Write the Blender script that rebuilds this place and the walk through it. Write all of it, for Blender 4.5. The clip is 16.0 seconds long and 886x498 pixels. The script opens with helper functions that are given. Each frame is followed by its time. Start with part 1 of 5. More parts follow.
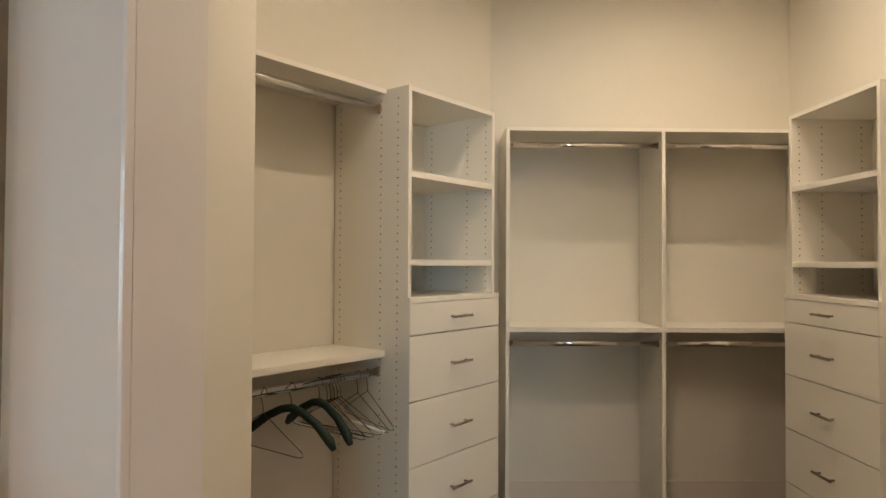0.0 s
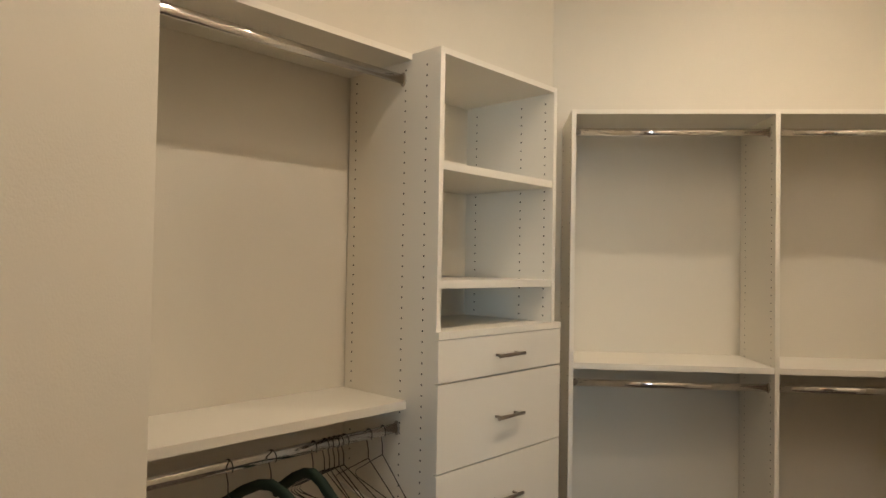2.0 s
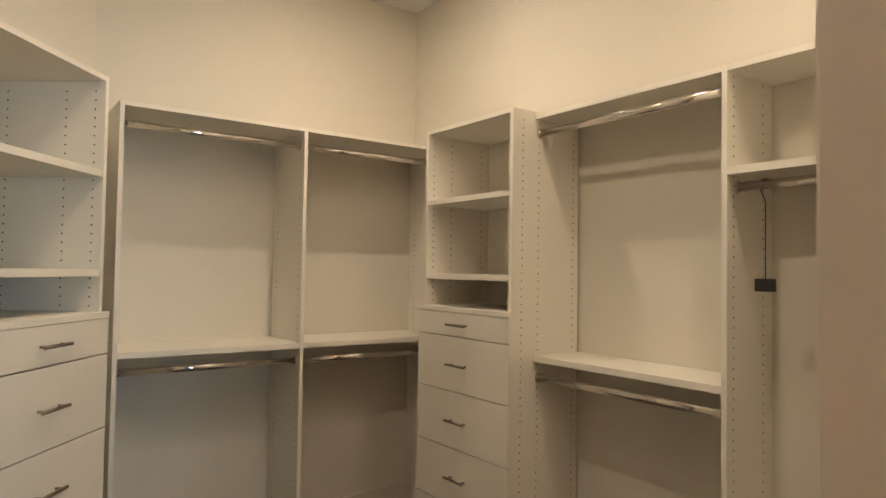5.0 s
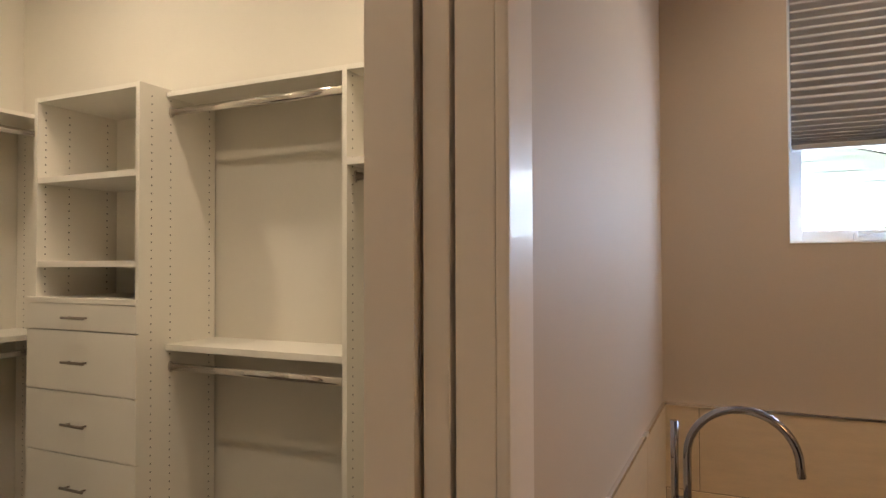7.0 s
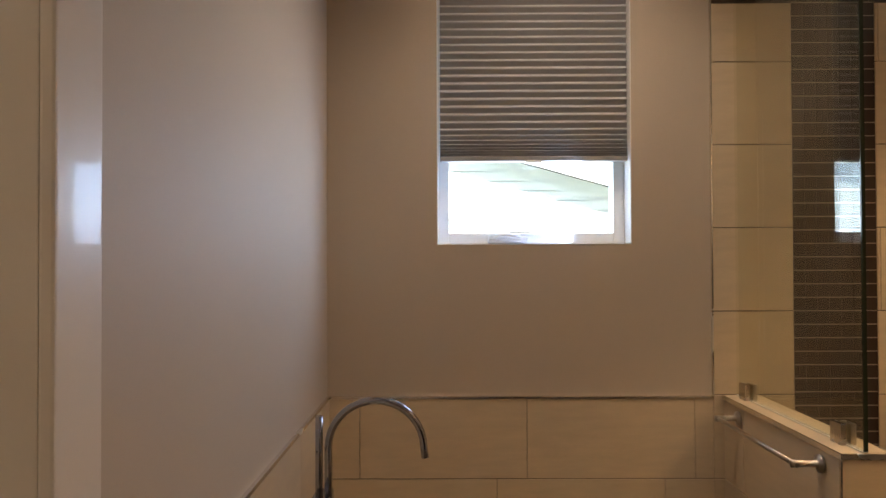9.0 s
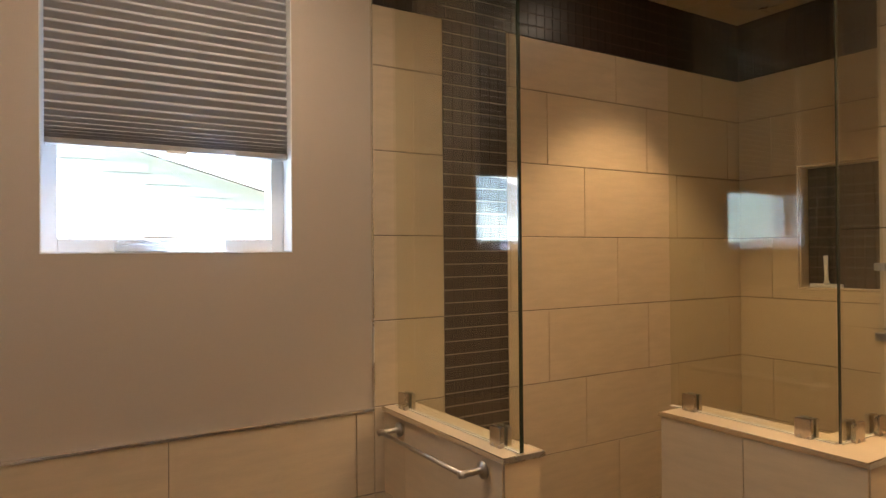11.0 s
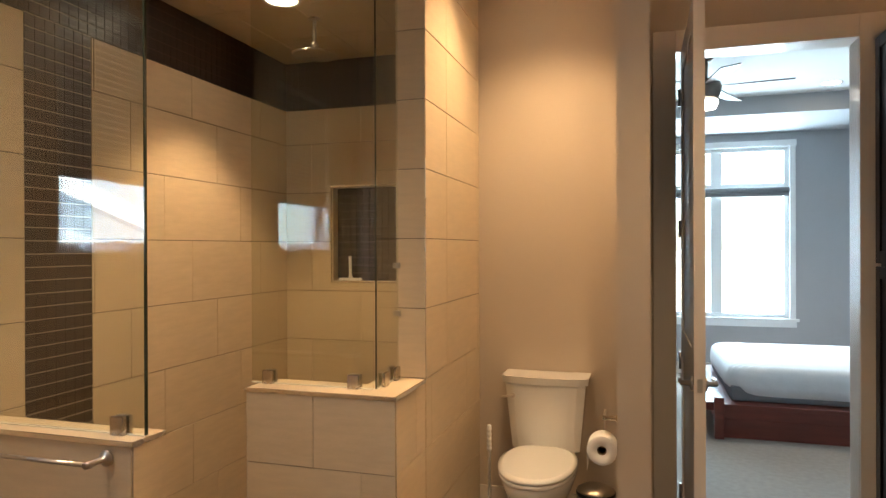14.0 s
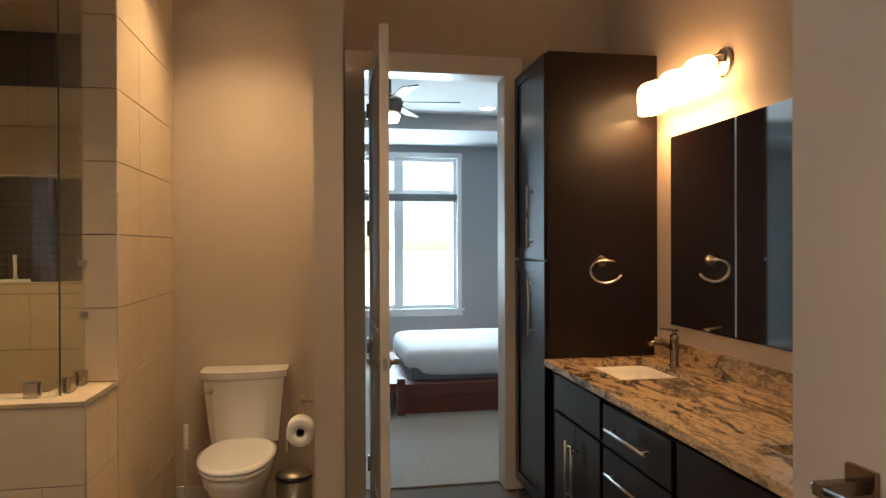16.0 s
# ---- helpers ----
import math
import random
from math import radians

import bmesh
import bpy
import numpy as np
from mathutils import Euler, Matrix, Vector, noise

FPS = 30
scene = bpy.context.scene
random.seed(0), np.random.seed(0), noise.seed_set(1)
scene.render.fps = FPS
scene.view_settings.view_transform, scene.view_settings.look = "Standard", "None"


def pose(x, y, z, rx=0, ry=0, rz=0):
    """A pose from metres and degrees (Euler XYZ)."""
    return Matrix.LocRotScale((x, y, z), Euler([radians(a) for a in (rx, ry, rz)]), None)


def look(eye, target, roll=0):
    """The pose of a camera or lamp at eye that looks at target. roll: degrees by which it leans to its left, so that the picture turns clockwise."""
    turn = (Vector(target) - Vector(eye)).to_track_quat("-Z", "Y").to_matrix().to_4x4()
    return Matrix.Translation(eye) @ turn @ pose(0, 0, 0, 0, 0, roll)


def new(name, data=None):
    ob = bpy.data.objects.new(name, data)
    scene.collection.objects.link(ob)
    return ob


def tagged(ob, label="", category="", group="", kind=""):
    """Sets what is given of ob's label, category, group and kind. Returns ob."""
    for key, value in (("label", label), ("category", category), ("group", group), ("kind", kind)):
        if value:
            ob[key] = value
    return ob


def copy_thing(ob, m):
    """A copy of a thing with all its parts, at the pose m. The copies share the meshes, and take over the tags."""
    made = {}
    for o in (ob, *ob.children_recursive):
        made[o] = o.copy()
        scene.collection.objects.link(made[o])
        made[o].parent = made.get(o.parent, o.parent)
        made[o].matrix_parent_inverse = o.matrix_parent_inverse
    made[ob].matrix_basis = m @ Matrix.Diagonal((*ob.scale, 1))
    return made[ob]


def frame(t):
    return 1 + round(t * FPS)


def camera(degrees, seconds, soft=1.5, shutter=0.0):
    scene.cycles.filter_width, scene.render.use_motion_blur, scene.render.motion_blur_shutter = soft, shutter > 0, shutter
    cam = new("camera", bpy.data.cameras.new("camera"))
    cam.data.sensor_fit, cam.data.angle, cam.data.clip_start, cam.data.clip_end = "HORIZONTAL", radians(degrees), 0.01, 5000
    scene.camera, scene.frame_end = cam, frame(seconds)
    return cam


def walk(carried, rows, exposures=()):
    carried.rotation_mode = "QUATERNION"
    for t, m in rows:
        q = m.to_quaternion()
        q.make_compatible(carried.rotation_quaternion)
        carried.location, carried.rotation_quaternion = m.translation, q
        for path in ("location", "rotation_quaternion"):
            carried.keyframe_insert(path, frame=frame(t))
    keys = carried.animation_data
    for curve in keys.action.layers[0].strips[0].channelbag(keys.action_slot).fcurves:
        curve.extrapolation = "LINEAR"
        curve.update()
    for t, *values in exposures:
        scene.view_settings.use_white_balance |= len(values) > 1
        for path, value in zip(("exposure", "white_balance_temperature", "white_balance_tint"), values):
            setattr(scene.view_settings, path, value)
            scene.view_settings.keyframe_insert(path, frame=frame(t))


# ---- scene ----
cam = camera(68.5, 16.0)
PATH = [
    (0, (0.354, -0.483, 1.428), (0.384, 1.516, 1.47), 0.3),
    (0.5, (0.385, -0.291, 1.42), (0.348, 1.708, 1.472), 0.5),
    (1, (0.424, -0.126, 1.454), (0.324, 1.871, 1.5), 0.8),
    (1.5, (0.449, 0.057, 1.474), (0.31, 2.052, 1.535), 0.6),
    (2, (0.418, 0.187, 1.486), (0.263, 2.181, 1.535), 1.0),
    (2.5, (0.377, 0.214, 1.489), (0.402, 2.213, 1.534), 1.2),
    (3, (0.311, 0.198, 1.481), (0.654, 2.168, 1.53), 1.0),
    (3.5, (0.32, 0.135, 1.475), (0.98, 2.022, 1.531), 0.5),
    (4, (0.288, 0.06, 1.461), (1.159, 1.859, 1.52), 0.2),
    (4.2, (0.279, 0.036, 1.46), (1.207, 1.807, 1.522), 0.4),
    (6.5, (0.242, -0.148, 1.436), (1.917, 0.944, 1.479), 0.2),
    (7, (0.273, -0.17, 1.433), (2.085, 0.675, 1.471), -0.2),
    (7.5, (0.287, -0.2, 1.404), (2.187, 0.422, 1.467), -0.3),
    (8, (0.31, -0.229, 1.422), (2.266, 0.184, 1.465), -0.2),
    (8.5, (0.323, -0.265, 1.433), (2.312, -0.055, 1.463), -0.35),
    (9, (0.315, -0.334, 1.442), (2.315, -0.323, 1.468), -0.2),
    (9.5, (0.391, -0.369, 1.464), (2.369, -0.666, 1.483), -0.4),
    (10, (0.472, -0.354, 1.472), (2.377, -0.963, 1.482), -0.3),
    (10.2, (0.498, -0.348, 1.479), (2.368, -1.059, 1.489), -0.4),
    (12.3, (0.705, -0.129, 1.482), (1.989, -1.662, 1.5), -0.4),
    (12.5, (0.689, -0.091, 1.485), (1.884, -1.694, 1.501), -0.5),
    (13, (0.619, 0.007, 1.486), (1.631, -1.718, 1.501), -0.6),
    (13.5, (0.561, 0.108, 1.494), (1.37, -1.721, 1.502), -0.6),
    (14, (0.556, 0.225, 1.507), (1.135, -1.69, 1.503), -0.2),
    (14.5, (0.545, 0.303, 1.504), (0.874, -1.670, 1.503), -0.3),
    (15, (0.517, 0.381, 1.5), (0.644, -1.614, 1.495), -0.3),
    (15.5, (0.529, 0.431, 1.493), (0.43, -1.566, 1.491), -0.3),
    (16, (0.573, 0.44, 1.492), (0.232, -1.531, 1.485), -0.2),
]
walk(cam, [(t, look(eye, target, roll)) for t, eye, target, roll in PATH],
     [(0, 3.36), (4.2, 3.28), (7, 3.3), (8.5, 2.9), (10, 2.98), (12.3, 3.6), (13.5, 3.7), (14.5, 3.45), (16, 3.1)])

# ---- world and light ----
world = bpy.data.worlds.new("sky")
scene.world = world
world.use_nodes = True
wn = world.node_tree
sky = wn.nodes.new("ShaderNodeTexSky")
sky.sky_type, sky.sun_disc, sky.sun_elevation, sky.sun_rotation = "NISHITA", False, radians(40), radians(-67)
wn.links.new(sky.outputs[0], wn.nodes["Background"].inputs[0])
wn.nodes["Background"].inputs[1].default_value = 0.05
WARM = (1.0, 0.81, 0.62)
AMBER = (1.0, 0.68, 0.37)


def lamp(name, kind, power, colour, m, **kw):
    data = bpy.data.lights.new(name, kind)
    data.energy, data.color = power, colour
    for k, v in kw.items():
        if k == "size":
            data.size = v
        elif k == "size_y":
            data.shape, data.size_y = "RECTANGLE", v
        elif k == "radius":
            data.shadow_soft_size = v
        elif k == "spot":
            data.spot_size, data.spot_blend = radians(v), 0.9
        elif k == "spread":
            data.spread = radians(v)
    ob = new(name, data)
    ob.matrix_world = m
    return ob


sun = lamp("sun", "SUN", 4.0, (1.0, 0.95, 0.88), look((-12, 5, 12), (0, 0, 0)))
sun.data.angle = radians(3)
lamp("window_daylight", "AREA", 0.9, (0.46, 0.64, 1.0), pose(2.875, -0.78, 1.65, 0, 90, -68), size=0.30, size_y=0.40)
lamp("window_daylight", "AREA", 0.40, (0.55, 0.74, 1.0), pose(2.86, -0.655, 1.65, 0, 90, 0), size=0.32, size_y=0.66)
lamp("bedroom_daylight", "AREA", 26, (0.60, 0.83, 1.0), pose(-0.31, -8.25, 1.67, 90, 0, 0), size=1.6, size_y=2.0)

# ---- materials ----


def mat(name, colour, rough=0.5, metal=0.0, vary=0.06, scale=3.0, bump=0.0, bump_scale=120.0, per=0.0, stretch=(1, 1, 1), coat=0.0, rvar=0.06):
    m = bpy.data.materials.new(name)
    m.use_nodes = True
    nt = m.node_tree
    b = nt.nodes["Principled BSDF"]
    b.inputs["Metallic"].default_value = metal
    b.inputs["Coat Weight"].default_value = coat
    tc = nt.nodes.new("ShaderNodeTexCoord")
    mp = nt.nodes.new("ShaderNodeMapping")
    mp.inputs["Scale"].default_value = stretch
    nt.links.new(tc.outputs["Object"], mp.inputs[0])
    n1 = nt.nodes.new("ShaderNodeTexNoise")
    n1.inputs["Scale"].default_value, n1.inputs["Detail"].default_value = scale, 6
    nt.links.new(mp.outputs[0], n1.inputs["Vector"])
    n2 = nt.nodes.new("ShaderNodeTexNoise")
    n2.inputs["Scale"].default_value, n2.inputs["Detail"].default_value = bump_scale, 3
    nt.links.new(mp.outputs[0], n2.inputs["Vector"])
    add = nt.nodes.new("ShaderNodeMath")
    add.operation = "MULTIPLY_ADD"
    nt.links.new(n2.outputs[0], add.inputs[0])
    add.inputs[1].default_value = 0.35
    nt.links.new(n1.outputs[0], add.inputs[2])
    src = add.outputs[0]
    if per:
        oi = nt.nodes.new("ShaderNodeObjectInfo")
        a2 = nt.nodes.new("ShaderNodeMath")
        a2.operation = "MULTIPLY_ADD"
        nt.links.new(oi.outputs["Random"], a2.inputs[0])
        a2.inputs[1].default_value = per
        nt.links.new(src, a2.inputs[2])
        src = a2.outputs[0]
    mr = nt.nodes.new("ShaderNodeMapRange")
    mr.inputs["From Min"].default_value, mr.inputs["From Max"].default_value = 0.3, 1.0 + per
    mr.inputs["To Min"].default_value, mr.inputs["To Max"].default_value = 1 - vary, 1 + vary
    nt.links.new(src, mr.inputs[0])
    mul = nt.nodes.new("ShaderNodeVectorMath")
    mul.operation = "SCALE"
    mul.inputs[0].default_value = colour
    nt.links.new(mr.outputs[0], mul.inputs["Scale"])
    nt.links.new(mul.outputs[0], b.inputs["Base Color"])
    rr = nt.nodes.new("ShaderNodeMapRange")
    rr.inputs["To Min"].default_value, rr.inputs["To Max"].default_value = max(0.02, rough - rvar), rough + rvar
    nt.links.new(n1.outputs[0], rr.inputs[0])
    nt.links.new(rr.outputs[0], b.inputs["Roughness"])
    if bump:
        bp = nt.nodes.new("ShaderNodeBump")
        bp.inputs["Strength"].default_value, bp.inputs["Distance"].default_value = bump, 0.002
        nt.links.new(n2.outputs[0], bp.inputs["Height"])
        nt.links.new(bp.outputs[0], b.inputs["Normal"])
    return m


def glow(name, colour, strength):
    m = bpy.data.materials.new(name)
    m.use_nodes = True
    b = m.node_tree.nodes["Principled BSDF"]
    b.inputs["Base Color"].default_value = (0.9, 0.88, 0.84, 1)
    b.inputs["Emission Color"].default_value = (*colour, 1)
    b.inputs["Emission Strength"].default_value = strength
    return m


def glass(name, tint=(0.945, 0.955, 0.90), rough=0.0):
    m = bpy.data.materials.new(name)
    m.use_nodes = True
    nt = m.node_tree
    nt.nodes.clear()
    out = nt.nodes.new("ShaderNodeOutputMaterial")
    tr = nt.nodes.new("ShaderNodeBsdfTransparent")
    tr.inputs[0].default_value = (*tint, 1)
    gl = nt.nodes.new("ShaderNodeBsdfGlossy")
    gl.inputs["Roughness"].default_value = rough
    lw = nt.nodes.new("ShaderNodeLayerWeight")
    lw.inputs[0].default_value = 0.5
    pw_ = nt.nodes.new("ShaderNodeMath")
    pw_.operation, pw_.inputs[1].default_value = "POWER", 4.5
    nt.links.new(lw.outputs["Facing"], pw_.inputs[0])
    fr = nt.nodes.new("ShaderNodeMath")
    fr.operation, fr.inputs[1].default_value, fr.inputs[2].default_value = "MULTIPLY_ADD", 0.92, 0.07
    nt.links.new(pw_.outputs[0], fr.inputs[0])
    mx = nt.nodes.new("ShaderNodeMixShader")
    nt.links.new(fr.outputs[0], mx.inputs[0])
    nt.links.new(tr.outputs[0], mx.inputs[1])
    nt.links.new(gl.outputs[0], mx.inputs[2])
    nt.links.new(mx.outputs[0], out.inputs[0])
    return m


PAINT_CLOSET = mat("closet_paint", (0.72, 0.68, 0.59), 0.75, bump=0.25, bump_scale=260, vary=0.03)
PAINT_BATH = mat("bath_paint", (0.50, 0.415, 0.325), 0.62, bump=0.10, bump_scale=260, vary=0.05, scale=1.2)
PAINT_BED = mat("bedroom_paint", (0.40, 0.40, 0.41), 0.75, bump=0.2, bump_scale=240, vary=0.03)
CEIL = mat("ceiling_paint", (0.74, 0.73, 0.71), 0.85, bump=0.3, bump_scale=180, vary=0.02)
TRIM = mat("trim_enamel", (0.70, 0.63, 0.56), 0.42, vary=0.02, bump=0.08, bump_scale=60, coat=0.2)
MELA = mat("white_melamine", (0.80, 0.765, 0.68), 0.42, vary=0.025, bump=0.12, bump_scale=400, stretch=(1, 1, 0.15))
# flat colour that stands for the shade inside the pin holes
HOLE = mat("hole_shadow", (0.03, 0.025, 0.02), 0.8)
NICKEL = mat("brushed_nickel", (0.50, 0.45, 0.39), 0.28, 1.0, bump_scale=300)
CHROME = mat("chrome", (0.40, 0.40, 0.44), 0.07, 1.0, vary=0.01)
ROD = mat("rod_metal", (0.78, 0.75, 0.71), 0.10, 1.0)
PULL = mat("closet_pull", (0.36, 0.31, 0.26), 0.3, 1.0)
DARKNICKEL = mat("dark_nickel", (0.30, 0.24, 0.19), 0.22, 1.0)
BRONZE = mat("dark_pull", (0.22, 0.19, 0.16), 0.35, 1.0)
TILE = mat("cream_tile", (0.60, 0.48, 0.33), 0.36, vary=0.14, scale=6, bump=0.2, bump_scale=90, per=0.25, stretch=(1, 1, 6))
TILE_FLOOR = mat("floor_tile", (0.46, 0.40, 0.33), 0.4, vary=0.1, scale=4, bump=0.1, per=0.25)
GROUT = mat("grout", (0.12, 0.09, 0.065), 0.9, bump=0.3, bump_scale=300)
MOSAIC = mat("dark_mosaic", (0.034, 0.020, 0.015), 0.33, vary=0.3, scale=14, per=0.35)
MGROUT = mat("mosaic_grout", (0.40, 0.33, 0.26), 0.85)
# much darker than mosaic_grout, used behind the band and in the niche
BGROUT = mat("band_grout", (0.085, 0.065, 0.05), 0.85)
ALU = mat("aluminium_trim", (0.80, 0.76, 0.70), 0.26, 1.0)
PORC = mat("porcelain", (0.80, 0.78, 0.73), 0.10, vary=0.01, coat=0.5)
ESPRESSO = mat("espresso_wood", (0.0062, 0.0016, 0.0012), 0.40, vary=0.25, scale=5, bump=0.0, stretch=(8, 8, 1), rvar=0.015)
ESPRESSO.node_tree.nodes["Principled BSDF"].inputs["Specular IOR Level"].default_value = 0.24
ESPRESSO.node_tree.nodes["Principled BSDF"].inputs["Coat Weight"].default_value = 0.30
ESPRESSO.node_tree.nodes["Principled BSDF"].inputs["Coat Roughness"].default_value = 0.22
CHERRY = mat("cherry_wood", (0.16, 0.035, 0.022), 0.38, vary=0.3, scale=3, bump=0.1, stretch=(1, 8, 8))
CARPET = mat("carpet", (0.40, 0.345, 0.29), 0.95, vary=0.14, scale=25, bump=1.0, bump_scale=420)
# unseen closet floor, coloured dark so less light bounces onto the units
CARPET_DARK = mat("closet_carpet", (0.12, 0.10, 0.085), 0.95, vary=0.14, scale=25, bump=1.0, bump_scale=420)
QUILT = mat("quilted_cover", (0.80, 0.80, 0.80), 0.9, vary=0.05, scale=9, bump=1.0, bump_scale=16)
GREYFAB = mat("grey_fabric", (0.20, 0.20, 0.21), 0.9)
BLIND = mat("cellular_fabric", (0.36, 0.355, 0.36), 0.85, vary=0.04, bump=0.2, bump_scale=500)
PLASTIC = mat("white_vinyl", (0.80, 0.80, 0.79), 0.35, vary=0.01)
PAPER = mat("toilet_paper", (0.84, 0.82, 0.78), 0.95, vary=0.02, bump=0.3)
BLACK = mat("black_plastic", (0.02, 0.02, 0.02), 0.4)
GREEN = mat("green_felt", (0.006, 0.022, 0.014), 0.75, bump=0.4, bump_scale=400)
WIRE = mat("dark_wire", (0.06, 0.05, 0.045), 0.35, 0.9)
LAMP = glow("lamp_glass", (1.0, 0.56, 0.24), 1.5)
CANGLOW = glow("can_lens", (1.0, 0.82, 0.60), 2.6)
COOLGLOW = glow("fan_lens", (1.0, 0.93, 0.85), 0.8)
GLASS = glass("shower_glass")
EDGE = mat("glass_edge_green", (0.025, 0.035, 0.022), 0.15)
PANE = glass("window_glass", (0.97, 0.99, 0.99))
MIRROR = mat("mirror_silver", (0.90, 0.91, 0.90), 0.02, 1.0, vary=0.0)
MIRROR.node_tree.nodes["Principled BSDF"].inputs["Roughness"].default_value = 0.0
SIDING = mat("pale_siding", (0.66, 0.74, 0.76), 0.7)
ROOFING = mat("grey_shingle", (0.50, 0.49, 0.48), 0.9, vary=0.2, scale=8)
GRASS = mat("dry_lawn", (0.34, 0.33, 0.25), 0.95, vary=0.3, scale=2)
BARK = mat("bark", (0.12, 0.09, 0.07), 0.9)


def granite():
    """Veined granite: fine flowing grain along the counter, with long dark veins across it."""
    m = bpy.data.materials.new("granite")
    m.use_nodes = True
    nt = m.node_tree
    b = nt.nodes["Principled BSDF"]
    tc = nt.nodes.new("ShaderNodeTexCoord")

    def noise_at(vector, scale, detail, rough=0.6):
        n = nt.nodes.new("ShaderNodeTexNoise")
        n.inputs["Scale"].default_value, n.inputs["Detail"].default_value, n.inputs["Roughness"].default_value = scale, detail, rough
        nt.links.new(vector, n.inputs["Vector"])
        return n

    warp = noise_at(tc.outputs["Object"], 2.6, 4)
    mix = nt.nodes.new("ShaderNodeVectorMath")
    mix.operation = "MULTIPLY_ADD"
    mix.inputs[1].default_value = (0.22, 0.22, 0.22)
    nt.links.new(warp.outputs["Color"], mix.inputs[0])
    nt.links.new(tc.outputs["Object"], mix.inputs[2])

    def stretched(sx, sy, sz, turn):
        mp = nt.nodes.new("ShaderNodeMapping")
        mp.inputs["Rotation"].default_value = (0, 0, radians(turn))
        mp.inputs["Scale"].default_value = (sx, sy, sz)
        nt.links.new(mix.outputs[0], mp.inputs[0])
        return mp.outputs[0]

    fine = noise_at(stretched(36, 3.6, 22, -12), 1.0, 8, 0.62)
    cr = nt.nodes.new("ShaderNodeValToRGB")
    e = cr.color_ramp.elements
    e[0].position, e[0].color = 0.34, (0.10, 0.065, 0.040, 1)
    e[1].position, e[1].color = 0.72, (0.50, 0.38, 0.24, 1)
    for p, c in ((0.41, (0.27, 0.18, 0.10, 1)), (0.47, (0.46, 0.32, 0.17, 1)), (0.53, (0.56, 0.40, 0.23, 1)), (0.58, (0.34, 0.23, 0.13, 1)), (0.63, (0.52, 0.37, 0.21, 1))):
        e.new(p).color = c
    nt.links.new(fine.outputs[0], cr.inputs[0])
    src = cr.outputs[0]
    for vec, wide, tone, amount in ((stretched(3.4, 0.75, 3.0, -20), 0.030, (0.040, 0.032, 0.028, 1), 0.88), (stretched(6.5, 1.3, 6.0, -12), 0.018, (0.085, 0.062, 0.045, 1), 0.75), (stretched(2.2, 0.8, 2.5, -26), 0.012, (0.22, 0.21, 0.21, 1), 0.7)):
        v = noise_at(vec, 1.0, 9, 0.62)
        off = nt.nodes.new("ShaderNodeMath")
        off.operation, off.inputs[1].default_value = "SUBTRACT", 0.5
        nt.links.new(v.outputs[0], off.inputs[0])
        ab = nt.nodes.new("ShaderNodeMath")
        ab.operation = "ABSOLUTE"
        nt.links.new(off.outputs[0], ab.inputs[0])
        mr = nt.nodes.new("ShaderNodeMapRange")
        mr.inputs["From Min"].default_value, mr.inputs["From Max"].default_value = 0.0, wide
        mr.inputs["To Min"].default_value, mr.inputs["To Max"].default_value = amount, 0.0
        nt.links.new(ab.outputs[0], mr.inputs[0])
        mx = nt.nodes.new("ShaderNodeMix")
        mx.data_type = "RGBA"
        nt.links.new(mr.outputs[0], mx.inputs["Factor"])
        nt.links.new(src, mx.inputs[6])
        mx.inputs[7].default_value = tone
        src = mx.outputs[2]
    nt.links.new(src, b.inputs["Base Color"])
    b.inputs["Roughness"].default_value = 0.16
    return m


GRANITE = granite()

# ---- building helpers ----


def box(bm, x0, y0, z0, x1, y1, z1, bevel=0.0):
    g = bmesh.new()
    bmesh.ops.create_cube(g, size=1, matrix=Matrix.Translation(((x0 + x1) / 2, (y0 + y1) / 2, (z0 + z1) / 2)) @ Matrix.Diagonal((abs(x1 - x0), abs(y1 - y0), abs(z1 - z0), 1)))
    if bevel:
        bmesh.ops.bevel(g, geom=g.edges[:], offset=bevel, segments=2, affect="EDGES", profile=0.7)
    merge(bm, g)
    return bm


def merge(bm, g):
    me = bpy.data.meshes.new("tmp")
    g.to_mesh(me)
    g.free()
    bm.from_mesh(me)
    bpy.data.meshes.remove(me)


def tube(bm, pts, r, n=12, cap=True, radii=None, flat=1.0):
    """A round bar along points."""
    pts = [Vector(p) for p in pts]
    rings, up = [], None
    for i, p in enumerate(pts):
        d = (pts[min(i + 1, len(pts) - 1)] - pts[max(i - 1, 0)]).normalized()
        if up is None:
            up = Vector((0, 0, 1)) if abs(d.z) < 0.9 else Vector((1, 0, 0))
        a = d.cross(up).normalized()
        b = a.cross(d).normalized()
        up = b
        rr = radii[i] if radii else r
        rings.append([bm.verts.new(p + (a * math.cos(2 * math.pi * k / n) * flat + b * math.sin(2 * math.pi * k / n)) * rr) for k in range(n)])
    for q, w in zip(rings, rings[1:]):
        for k in range(n):
            bm.faces.new((q[k], q[(k + 1) % n], w[(k + 1) % n], w[k])).smooth = n > 6
    if cap:
        bm.faces.new(rings[0][::-1])
        bm.faces.new(rings[-1])
    return bm


